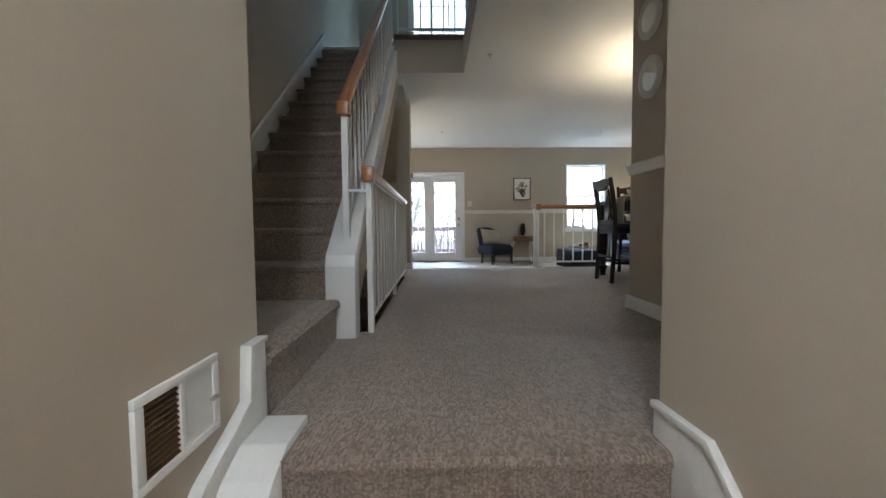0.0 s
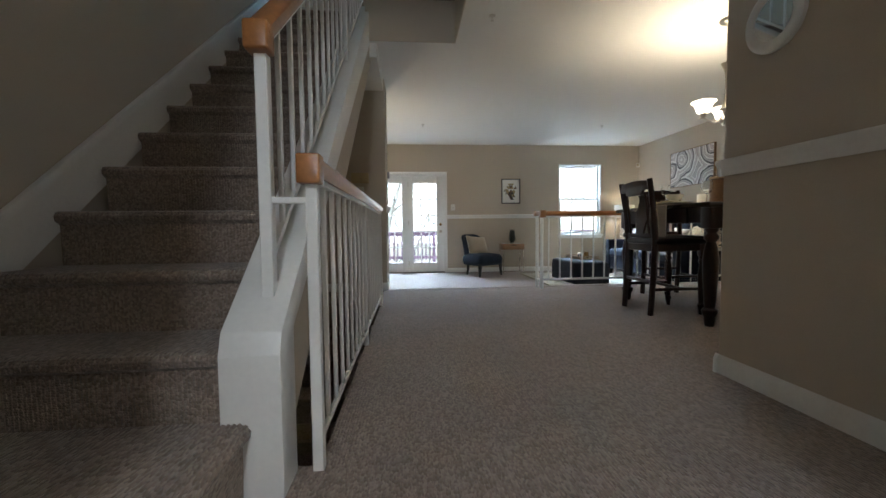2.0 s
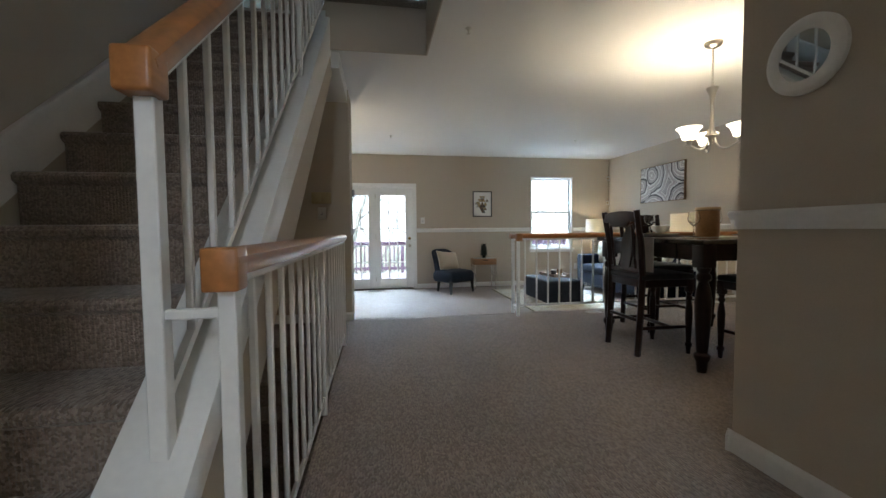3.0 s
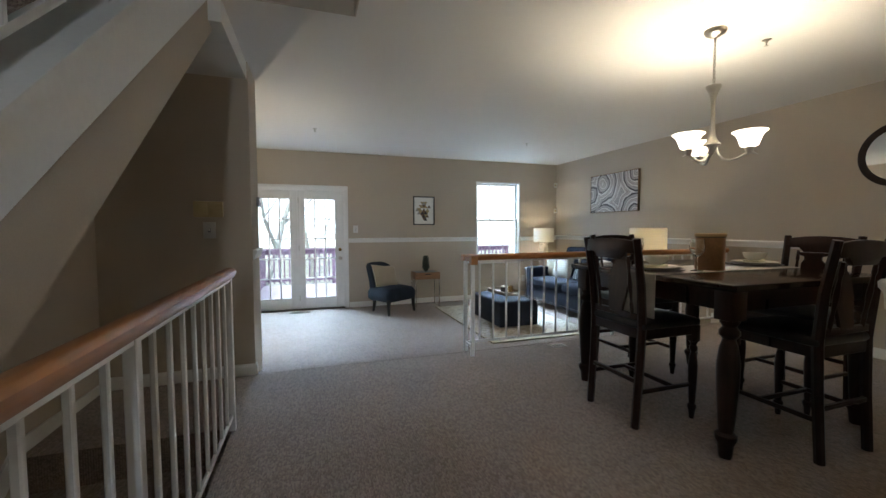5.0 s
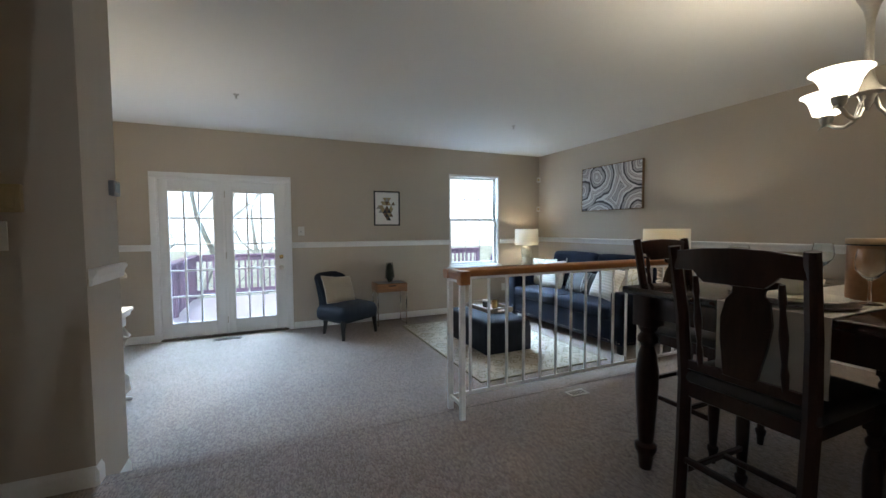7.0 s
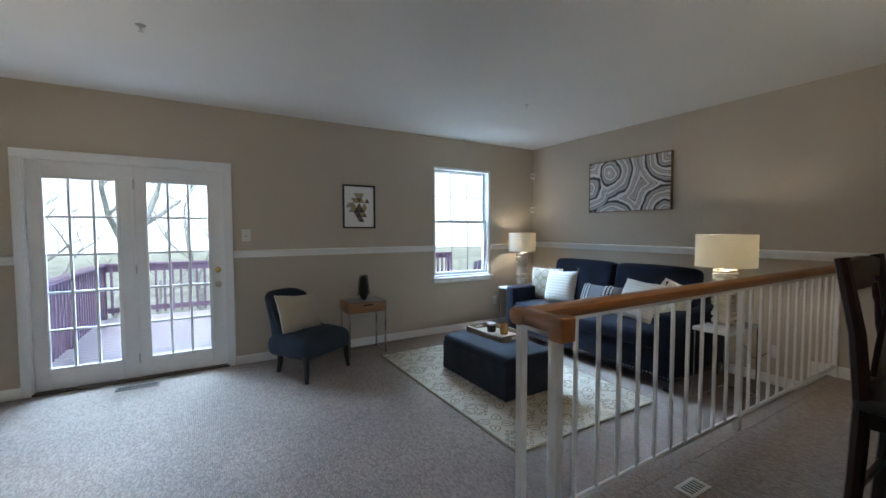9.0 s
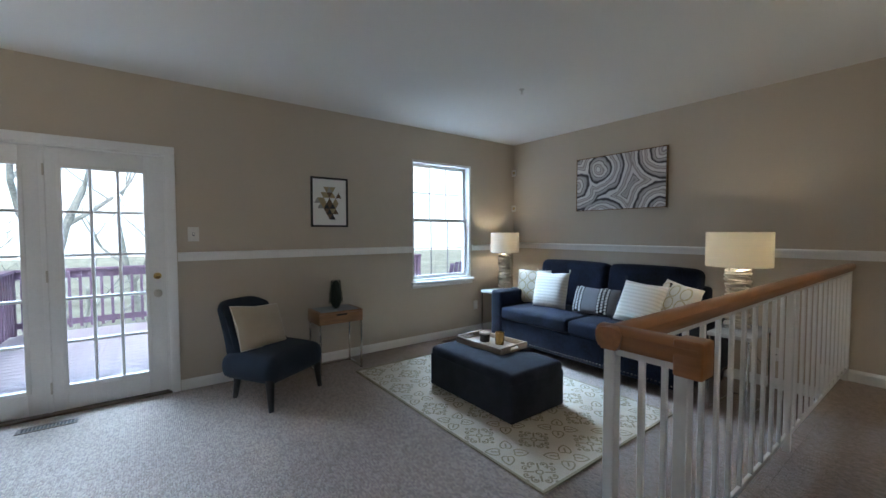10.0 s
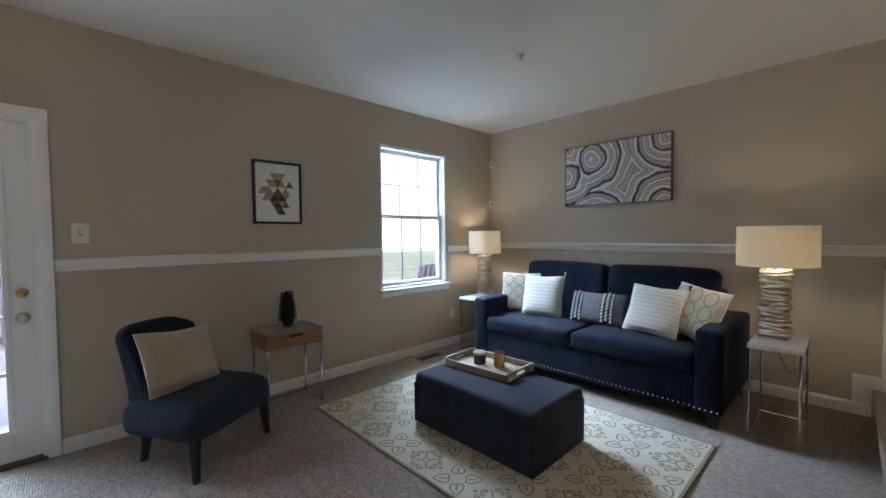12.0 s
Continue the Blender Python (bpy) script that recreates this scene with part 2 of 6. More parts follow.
BRASS = material("aged_brass", (0.6, 0.42, 0.16), 0.25, 1.0, vary=0.1, bump=0.02)
LEATHER = material("black_seat_leather", (0.014, 0.012, 0.012), 0.42, vary=0.2, big=8, fine=140, bump=0.2)
DECK = material("deck_boards", (0.5, 0.47, 0.53), 0.7, vary=0.12, big=3, fine=50, bump=0.2, stretch=(1, 0.15, 1))
# plum wood, lawn and bark lightened: outdoor glare and haze put into the colours
PURPLE = material("plum_stained_wood", (0.19, 0.135, 0.21), 0.7, vary=0.2, big=4, fine=50, bump=0.2)
LAWN = material("lightened_lawn", (0.3, 0.33, 0.27), 0.95, vary=0.3, big=0.6, fine=30, bump=0.5, depth=0.02)
BARK = material("bark", (0.42, 0.46, 0.43), 0.9, vary=0.3, big=5, fine=40, bump=0.5, depth=0.01)
# near-black for flat sheets that paint the shade inside slots and vents
DARKGAP = material("painted_gap_dark", (0.02, 0.018, 0.016), 0.8, vary=0.1, bump=0)


def glass_material(name, tint=(1, 1, 1), rough=0.0):
    m = bpy.data.materials.new(name)
    m.use_nodes = True
    b = m.node_tree.nodes["Principled BSDF"]
    b.inputs["Base Color"].default_value = (*tint, 1)
    b.inputs["Roughness"].default_value = rough
    b.inputs["Transmission Weight"].default_value = 1.0
    b.inputs["IOR"].default_value = 1.45
    return m


GLASS = glass_material("clear_glass", (0.98, 1.0, 0.99))

# ---- shell: floors, walls, ceilings ----
LOW, TOP, ENTRY = -0.205, 2.47, -0.585     # living floor, ceiling, entry floor
STEP_Y = 6.15                              # edge of the step down to the living room
WEST, EAST, NORTH, SOUTH = -1.05, 5.23, 9.68, -1.6
NOSE_Y, RUN, RISE = 2.45, 0.235, 0.198     # stairs up: second nosing, run, rise


def wall(name, axis, t0, t1, a0, a1, z0, z1, holes=(), label="greige painted wall", mat_=None):
    """A wall along x or y with through openings (a, b, za, zb)."""
    cuts = sorted({a0, a1, *[h[0] for h in holes], *[h[1] for h in holes]})
    bms = []
    for p, q in zip(cuts, cuts[1:]):
        mine = sorted([(h[2], h[3]) for h in holes if h[0] <= p and h[1] >= q])
        z = z0
        for za, zb in mine + [(z1, z1)]:
            if za > z + 1e-4:
                bms.append(box(p, t0, z, q, t1, za) if axis == "x" else box(t0, p, z, t1, q, za))
            z = zb
    return setting(name, bms, mat_ or PAINT, label, "wall")


UP = 2.9                                   # upper floor
setting("floor", [box(-0.05, 1.31, -0.2, 1.77, STEP_Y, 0), box(-0.23, 1.54, -0.2, -0.05, 2.6, 0), box(-0.08, 1.31, -0.2, -0.05, 1.54, 0), box(1.77, 3.2, -0.2, EAST, STEP_Y, 0), box(1.77, 1.4, -0.2, 4.2, 3.2, 0), box(WEST, 5.2, -0.2, -0.05, STEP_Y, 0)], CARPET, "grey-beige loop carpet on the upper level", "carpet")
setting("floor_living", box(WEST - 0.1, STEP_Y + 0.0, LOW - 0.2, EAST + 0.1, NORTH + 0.1, LOW), CARPET, "grey-beige loop carpet one step down", "carpet")
setting("floor_entry", box(-0.35, SOUTH, ENTRY - 0.2, 1.1, 1.31, ENTRY), CARPET, "grey-beige loop carpet in the entry", "carpet")
setting("step_edge", [prism([(STEP_Y - 0.06, 0.002), (STEP_Y + 0.015, 0.002), (STEP_Y + 0.028, -0.012), (STEP_Y + 0.026, -0.03), (STEP_Y + 0.004, -0.045), (STEP_Y + 0.004, LOW), (STEP_Y - 0.06, LOW)], "x", -0.03, EAST)], CARPET, "carpeted step edge", "step")

wall("wall_north", "x", NORTH, NORTH + 0.17, WEST - 0.15, EAST + 0.15, LOW - 0.3, TOP, [(-0.53, 0.965, LOW - 0.02, 1.845), (3.435, 4.388, 0.56, 2.078)])
wall("wall_east", "y", EAST, EAST + 0.15, 3.05, NORTH, LOW - 0.3, TOP)
wall("wall_west", "y", WEST - 0.15, WEST, 1.54, NORTH, -3.0, 5.4)
wall("wall_pier", "x", 6.1, 6.54, WEST, -0.035, -3.0, TOP)
wall("wall_entry_west", "y", -0.38, -0.23, SOUTH, 1.54, ENTRY - 0.2, TOP)
wall("wall_stair_south", "x", 1.39, 1.54, WEST - 0.15, -0.38, -0.2, 5.4)
wall("wall_entry_east", "y", 0.97, 1.12, SOUTH, 1.40, ENTRY - 0.2, TOP)
wall("wall_kitchen_south", "x", 1.25, 1.40, 1.12, 4.35, -0.2, TOP)
wall("wall_kitchen_east", "y", 4.2, 4.35, 1.40, 3.05, -0.2, TOP, [(1.5, 2.4, 0.8, 2.0)])
wall("wall_hall_east", "y", 1.77, 1.865, 2.295, 3.05, -0.2, TOP)
wall("wall_dining_south", "x", 3.05, 3.2, 1.77, EAST + 0.15, -0.2, TOP)
wall("wall_south", "x", SOUTH - 0.15, SOUTH, -0.4, 1.15, ENTRY - 0.2, TOP)
# upper storey round the stair void
wall("wall_upper_north", "x", 7.9, 8.05, WEST, 2.6, UP, 5.4, [(-0.05, 0.95, 3.6, 5.0)])
wall("wall_upper_east", "y", 2.6, 2.75, 0.6, 8.05, UP, 5.4)
wall("wall_upper_south", "x", 1.24, 1.39, WEST, 2.6, UP, 5.4)

VX, VY0, VY1 = 0.695, 2.1, 5.17            # stair void
setting("ceiling", [box(WEST, VY1 + 0.28, TOP, VX, NORTH, UP), box(-0.14, VY1, TOP, VX, VY1 + 0.28, UP), box(VX, SOUTH, TOP, EAST + 0.15, NORTH + 0.17, UP), box(WEST - 0.15, SOUTH, TOP, VX, VY0, UP),
                    box(WEST, VY1 + 0.03, 2.335, -0.045, 6.1, TOP - 0.002)], CEIL, "off-white painted ceiling", "ceiling")
setting("ceiling_upper", box(WEST - 0.15, 1.2, 5.4, 2.75, 8.05, 5.5), CEIL, "off-white painted upper ceiling", "ceiling")
setting("floor_upper_edge", [box(-0.14, VY1 - 0.012, UP - 0.05, VX - 0.0, VY1 + 0.1, UP + 0.02, 0.006)], CARPET, "carpeted edge of the upper landing", "carpet")


setting("void_fascia", [box(-0.14, VY1 - 0.01, TOP - 0.002, VX - 0.01, VY1 - 0.001, UP - 0.05), box(VX - 0.01, VY0, TOP - 0.002, VX - 0.001, VY1 - 0.001, UP - 0.05)], PAINT, "greige painted edge of the stair opening", "wall")


def moulding(name, axis, a0, a1, face, out, z, profile, label):
    """A moulding run along a wall; profile is (proud, height) from its foot."""
    poly = [(face + out * p, z + h) for p, h in profile]
    return setting(name, prism(poly, "x" if axis == "x" else "y", a0, a1), TRIM, label, "moulding")


BASE = [(0.0, 0.0), (0.014, 0.0), (0.014, 0.065), (0.011, 0.075), (0.006, 0.083), (0.004, 0.092), (0.0, 0.092)]
RAIL = [(0.0, 0.0), (0.01, 0.0), (0.014, 0.012), (0.016, 0.03), (0.022, 0.045), (0.03, 0.055), (0.032, 0.068), (0.026, 0.076), (0.0, 0.078)]
CR = 0.93


def run(axis, a0, a1, face, out, floor_z, chair=CR):
    moulding("baseboard", axis, a0, a1, face, out, floor_z, BASE, "white painted baseboard")
    if chair:
        moulding("chair_rail", axis, a0, a1, face, out, chair, RAIL, "white painted chair rail")


run("x", 1.03, 3.432, NORTH, -1, LOW)
moulding("baseboard", "x", 3.432, EAST, NORTH, -1, LOW, BASE, "white painted baseboard")
moulding("chair_rail", "x", 4.40, EAST, NORTH, -1, CR, RAIL, "white painted chair rail")
run("x", WEST, -0.592, NORTH, -1, LOW)
moulding("baseboard", "y", STEP_Y + 0.03, NORTH, EAST, -1, LOW, BASE, "white painted baseboard")
moulding("baseboard", "y", 3.2, STEP_Y + 0.03, EAST, -1, 0, BASE, "white painted baseboard")
moulding("chair_rail", "y", 3.2, NORTH, EAST, -1, CR + 0.022, RAIL, "white painted chair rail")
run("y", 6.54, NORTH, WEST, 1, LOW)
run("y", 2.295, 3.22, 1.77, -1, 0, 0.972)
run("x", 1.75, EAST, 3.2, 1, 0, 0.972)
moulding("baseboard", "x", WEST, -0.035, 6.1, -1, 0, BASE, "white painted baseboard")
moulding("baseboard", "y", 6.09, STEP_Y + 0.01, -0.035, 1, 0, BASE, "white painted baseboard")
moulding("baseboard", "y", STEP_Y + 0.03, 6.54, -0.035, 1, LOW, BASE, "white painted baseboard")
moulding("chair_rail", "y", 6.12, 6.56, -0.035, 1, CR, RAIL, "white painted chair rail")
setting("baseboard", box(EAST - 0.014, STEP_Y + 0.03, LOW + 0.092, EAST - 0.0005, STEP_Y + 0.13, 0.092, 0.002), TRIM, "white baseboard return at the step", "moulding")
# white cased end of the hall wall
setting("door_casing", [box(1.752, 2.262, 0, 1.876, 2.297, TOP, 0.004), box(1.745, 2.25, 0, 1.886, 2.29, 0.1, 0.005)], TRIM, "white painted casing at the kitchen opening", "casing")


# ---- stairs and rails ----
def nose(y):
    return 0.215 + RISE * ((y - NOSE_Y) / RUN + 1)


stairs = tagged(thing("staircase", "carpeted staircase climbing beside a white stringer", "staircase"), kind="structure")
XS0, XS1 = -0.27, -0.112                    # inner and outer face of the white stringer


def step_poly(y0, z0, y1, z1):
    return [(y0 + 0.02, z0), (y0 + 0.016, z1 - 0.05), (y0 - 0.004, z1 - 0.036), (y0 - 0.008, z1 - 0.018), (y0, z1 - 0.005), (y0 + 0.014, z1), (y1, z1), (y1, z0)]


for k in range(2, 15):
    y = NOSE_Y + RUN * (k - 2)
    z = 0.215 + RISE * (k - 1)
    part("step", prism(step_poly(y, z - RISE - 0.02, y + RUN + 0.05, z), "x", WEST + 0.018, XS0), CARPET, stairs)
# first step: a square landing with its nosing towards the hall
part("step", prism([(WEST, 0.0), (WEST, 0.215), (-0.215, 0.215), (-0.2, 0.21), (-0.19, 0.197), (-0.192, 0.18), (-0.212, 0.165), (-0.216, 0.0)], "y", 1.54, NOSE_Y + 0.07), CARPET, stairs, "first carpeted step turned to the hall")
for i in range(9):                         # stretched pile rows over the nosing
    x = -0.203 - 0.0145 * i
    part("pile_row", prism([(x - 0.0062, 0.2), (x - 0.0052, 0.216), (x - 0.002, 0.2205 - 0.0003 * i), (x + 0.002, 0.2205 - 0.0003 * i), (x + 0.0052, 0.216), (x + 0.0062, 0.2)] if i else [(x - 0.0062, 0.2), (x - 0.005, 0.213), (x, 0.216), (x + 0.006, 0.212), (x + 0.009, 0.2)], "y", 1.545, NOSE_Y - 0.002), CARPET, stairs)
def under(y):
    return 0.79 * y - 1.86                  # foot of the plastered fascia


def board(y):
    return 0.765 * y - 1.53                 # foot of the white stringer


part("soffit", prism([(2.6, under(2.6) + 0.003), (5.36, under(5.36) + 0.003), (5.36, nose(5.36) - 0.26), (2.6, nose(2.6) - 0.26)], "x", WEST, XS0), PAINT, stairs, "greige plaster under the stairs")
part("stringer", prism([(NOSE_Y, 0.001), (NOSE_Y, 0.40), (NOSE_Y + 0.02, nose(NOSE_Y + 0.02) + 0.03), (5.32, nose(5.32) + 0.03), (5.34, board(5.34)), (2.58, board(2.58)), (2.578, 0.001)], "x", XS0, XS1 + 0.004, 0.004), TRIM, stairs, "white painted closed stringer")
part("fascia", prism([(2.581, board(2.581) - 0.001), (5.34, board(5.34) - 0.001), (5.36, under(5.36)), (2.581, under(2.581))], "x", XS0, XS1), PAINT, stairs, "greige plaster fascia under the stringer")
part("skirting", prism([(2.3, 0.2), (2.3, nose(2.3) + 0.115), (5.35, nose(5.35) + 0.115), (5.35, nose(5.35) - 0.1)], "x", WEST, WEST + 0.016), TRIM, stairs, "white skirting along the stair wall")
part("skirting_cap", prism([(2.3, nose(2.3) + 0.11), (5.35, nose(5.35) + 0.11), (5.35, nose(5.35) + 0.145), (2.3, nose(2.3) + 0.145)], "x", WEST, WEST + 0.026, 0.003), TRIM, stairs)

# stairs down, under the flight
down = tagged(thing("lower_staircase", "carpeted stairs going down under the flight", "staircase"), kind="structure")
for k in range(1, 12):
    y = 5.2 - RUN * (k - 1)
    z = -RISE * k
    part("step", prism([(y, z), (y - RUN - 0.01, z), (y - RUN - 0.02, z - 0.02), (y - RUN, z - 0.05), (y - RUN, z - RISE), (y, z - RISE)], "x", WEST, -0.05), CARPET, down)
setting("wall_stairwell", [box(-0.05, 2.4, -3.0, 0.0, 5.2, -0.2), box(WEST, 2.35, -3.0, -0.05, 2.449, -0.203)], PAINT, "greige stairwell wall below the floor", "wall")
hr = thing("handrail", "honey oak handrail on the lower stair wall", "handrail")
part("rail", tube([(WEST + 0.09, 5.25, 0.86), (WEST + 0.09, 3.0, -1.03)], 0.024, 12), OAK, hr)
for y in (4.95, 3.9):
    zz = 0.86 - (5.25 - y) * 0.84
    part("bracket", tube([(WEST, y, zz - 0.07), (WEST + 0.05, y, zz - 0.07), (WEST + 0.09, y, zz - 0.02)], 0.008, 6), BRASS, hr)
setting("stairwell_trim", prism([(3.0, -1.9), (5.2, -0.05), (6.1, -0.05), (6.1, 0.06), (5.2, 0.09), (3.0, -1.76)], "x", WEST, WEST + 0.014), TRIM, "white skirting down the stairwell", "moulding")


def oak_cap(a, b, w=0.068, h=0.058, mat_=None):
    """A moulded handrail between two points."""
    a, b = Vector(a), Vector(b)
    L = (b - a).length
    prof = [(-0.5, 0.0), (-0.42, -0.28), (-0.28, -0.5), (0.28, -0.5), (0.42, -0.28), (0.5, 0.0), (0.5, 0.22), (0.36, 0.42), (0.15, 0.5), (-0.15, 0.5), (-0.36, 0.42), (-0.5, 0.22)]
    bm = prism([(p * w, q * h) for p, q in prof], "y", 0, L)
    d = (b - a).normalized()
    side = d.cross(Vector((0, 0, 1))).normalized()
    up = side.cross(d).normalized()
    m = Matrix((side, d, up)).transposed().to_4x4()
    m.translation = a
    bm.transform(m)
    return bm


def stick(x, y, z0, z1, s=0.017):
    return box(x - s / 2, y - s / 2, z0, x + s / 2, y + s / 2, z1, 0.003, 1)


def guard(name, label, pts, posts, gap, cap_top=0.955, post=0.036):
    """A guard rail on a level floor along straight legs."""
    g = thing(name, label, "railing")
    for (ax, ay), (bx, by) in zip(pts, pts[1:]):
        d = Vector((bx - ax, by - ay, 0))
        L = d.length
        d.normalize()
        along_y = abs(d.y) > 0.5
        e = 0.04
        part("cap", oak_cap((ax - d.x * e, ay - d.y * e, cap_top - 0.03), (bx + d.x * e, by + d.y * e, cap_top - 0.03)), OAK if along_y else OAKX, g, "honey oak cap rail")
        part("bottom_rail", box(min(ax, bx) - 0.008, min(ay, by) - 0.008, 0.075, max(ax, bx) + 0.008, max(ay, by) + 0.008, 0.1, 0.003, 1), TRIM, g)
        part("top_rail", box(min(ax, bx) - 0.012, min(ay, by) - 0.012, cap_top - 0.078, max(ax, bx) + 0.012, max(ay, by) + 0.012, cap_top - 0.058, 0.003, 1), TRIM, g)
        n = max(1, round(L / gap))
        proto = None
        for i in range(1, n):
            px, py = ax + d.x * L * i / n, ay + d.y * L * i / n
            if any(abs(px - qx) + abs(py - qy) < 0.045 for qx, qy in posts):
                continue
            if proto is None:
                proto = part("baluster", stick(0, 0, 0.095, cap_top - 0.07), TRIM, g)
                proto.location = (px, py, 0)
            else:
                again(proto, g, Matrix.Translation((px, py, 0)))
    bx_, by_ = pts[0]
    part("end_block", box(bx_ - 0.0335, by_ - 0.05, cap_top - 0.084, bx_ + 0.0335, by_ + 0.012, cap_top + 0.001, 0.006, 3), OAK, g, "honey oak end block")
    proto = None
    for px, py in posts:
        if proto is None:
            proto = part("post", stick(0, 0, 0.0, cap_top - 0.055, post), TRIM, g)
            proto.location = (px, py, 0)
        else:
            again(proto, g, Matrix.Translation((px, py, 0)))
    return g


guard("hall_railing", "white metal railing with an oak cap beside the stairwell", [(-0.045, 2.585), (-0.045, 5.17)], [(-0.045, 2.585), (-0.045, 3.88), (-0.045, 5.17)], 0.147, 0.95, 0.034)
guard("step_railing", "white metal railing with an oak cap at the living room step", [(1.8, 5.955), (1.8, 6.12), (EAST, 6.12)], [(1.8, 5.955), (1.8, 6.13), (3.53, 6.12), (5.21, 6.12)], 0.144, 0.93, 0.032)

# sloping rail on the stringer
srail = thing("stair_railing", "white metal stair railing with an oak handrail", "railing")
RX = -0.174
Y0, Y1 = 2.58, 5.3
CAPUP, LOWUP = 0.785, 0.11
part("handrail", oak_cap((RX, Y0 - 0.03, nose(Y0 - 0.03) + CAPUP), (RX, Y1, nose(Y1) + CAPUP), 0.07, 0.062), OAK, srail, "honey oak handrail")
part("end_block", box(RX - 0.034, Y0 - 0.055, nose(Y0) + CAPUP - 0.075, RX + 0.034, Y0 + 0.012, nose(Y0) + CAPUP + 0.006, 0.008, 3), OAK, srail, "honey oak handrail end")
sl = math.atan(RISE / RUN)
part("lower_rail", prism([(Y0, nose(Y0) + LOWUP - 0.012), (Y1, nose(Y1) + LOWUP - 0.012), (Y1, nose(Y1) + LOWUP + 0.014), (Y0, nose(Y0) + LOWUP + 0.014)], "x", RX - 0.009, RX + 0.009), TRIM, srail)
part("upper_rail", prism([(Y0, nose(Y0) + CAPUP - 0.055), (Y1, nose(Y1) + CAPUP - 0.055), (Y1, nose(Y1) + CAPUP - 0.03), (Y0, nose(Y0) + CAPUP - 0.03)], "x", RX - 0.012, RX + 0.012), TRIM, srail)
part("post", stick(RX, Y0, nose(Y0) - 0.02, nose(Y0) + CAPUP - 0.03, 0.036), TRIM, srail)
part("post", stick(RX, 4.15, nose(4.15) - 0.02, nose(4.15) + CAPUP - 0.03, 0.034), TRIM, srail)
part("tie_bar", box(RX, Y0 - 0.01, 0.81, -0.035, Y0 + 0.01, 0.83, 0.003, 1), TRIM, srail)
proto = None
yy = Y0 + 0.14
while yy < Y1:
    if abs(yy - 4.15) > 0.05:
        m = Matrix.Translation((RX, yy, nose(yy)))
        if proto is None:
            proto = part("baluster", stick(0, 0, LOWUP, CAPUP - 0.04), TRIM, srail)
            proto.matrix_basis = m
        else:
            again(proto, srail, m)
    yy += 0.14
# guard round the upper landing
ug = thing("landing_railing", "white metal railing on the upper landing", "railing")
part("cap", oak_cap((-0.1, VY1 + 0.05, UP + 0.95), (VX + 0.03, VY1 + 0.05, UP + 0.95)), OAKX, ug, "honey oak cap rail")
part("bottom_rail", box(-0.1, VY1 + 0.04, UP + 0.09, VX + 0.03, VY1 + 0.06, UP + 0.115), TRIM, ug)
part("cap", oak_cap((VX + 0.03, VY0, UP + 0.95), (VX + 0.03, VY1 + 0.08, UP + 0.95)), OAK, ug, "honey oak cap rail")
part("bottom_rail", box(VX + 0.02, VY0, UP + 0.09, VX + 0.04, VY1 + 0.04, UP + 0.115), TRIM, ug)
proto = part("baluster", stick(0, 0, UP, UP + 0.93), TRIM, ug)
proto.location = (-0.1, VY1 + 0.05, 0)
for i in range(1, 7):
    again(proto, ug, Matrix.Translation((-0.1 + 0.83 * i / 6, VY1 + 0.05, 0)))
for i in range(1, 24):
    again(proto, ug, Matrix.Translation((VX + 0.03, VY1 + 0.05 - 0.13 * i, 0)))

# ---- entry steps and trim ----
esteps = tagged(thing("entry_steps", "carpeted steps up from the entry", "steps"), kind="structure")
for i in range(3):
    z = -0.195 * i
    y0 = 1.31 - 0.27 * i
    part("step", prism([(y0 + 0.02, z - 0.195), (y0 + 0.016, z - 0.05), (y0 - 0.006, z - 0.036), (y0 - 0.01, z - 0.018), (y0, z - 0.003), (y0 + 0.02, z + 0.003), (y0 + 0.3, z + 0.003), (y0 + 0.3, z - 0.195)], "x", -0.07, 0.955), CARPET, esteps)
setting("stair_skirt", [prism([(1.54, 0.0), (1.54, 0.262), (1.45, 0.262), (1.44, 0.10), (1.33, 0.055), (1.21, 0.0), (0.4, -0.62), (0.4, -0.78), (1.28, -0.1)], "x", -0.23, -0.205, 0.003),
                        prism([(1.543, 0.272), (1.43, 0.272), (1.415, 0.115), (1.325, 0.075), (1.19, 0.02), (0.4, -0.59), (0.4, -0.62), (1.21, 0.0), (1.33, 0.055), (1.435, 0.1), (1.45, 0.258), (1.543, 0.258)], "x", -0.23, -0.197, 0.002)], TRIM, "white stepped skirting at the entry", "moulding")
setting("stair_ledge", prism([(1.53, -0.2), (1.53, 0.02), (1.36, 0.02), (1.26, -0.02), (0.4, -0.68), (0.4, -0.9)], "x", -0.205, -0.075, 0.004), TRIM, "white boxed ledge beside the entry steps", "moulding")
setting("stair_skirt_east", [prism([(1.405, -0.1), (1.405, 0.092), (1.18, 0.1), (1.09, 0.02), (0.4, -0.52), (0.4, -0.72), (1.28, -0.15)], "x", 0.955, 0.97, 0.003),
                             prism([(1.41, 0.085), (1.41, 0.105), (1.175, 0.112), (1.08, 0.03), (0.4, -0.5), (0.4, -0.53), (1.09, 0.012), (1.185, 0.092)], "x", 0.947, 0.97, 0.002)], TRIM, "white sloping skirting at the entry steps", "moulding")

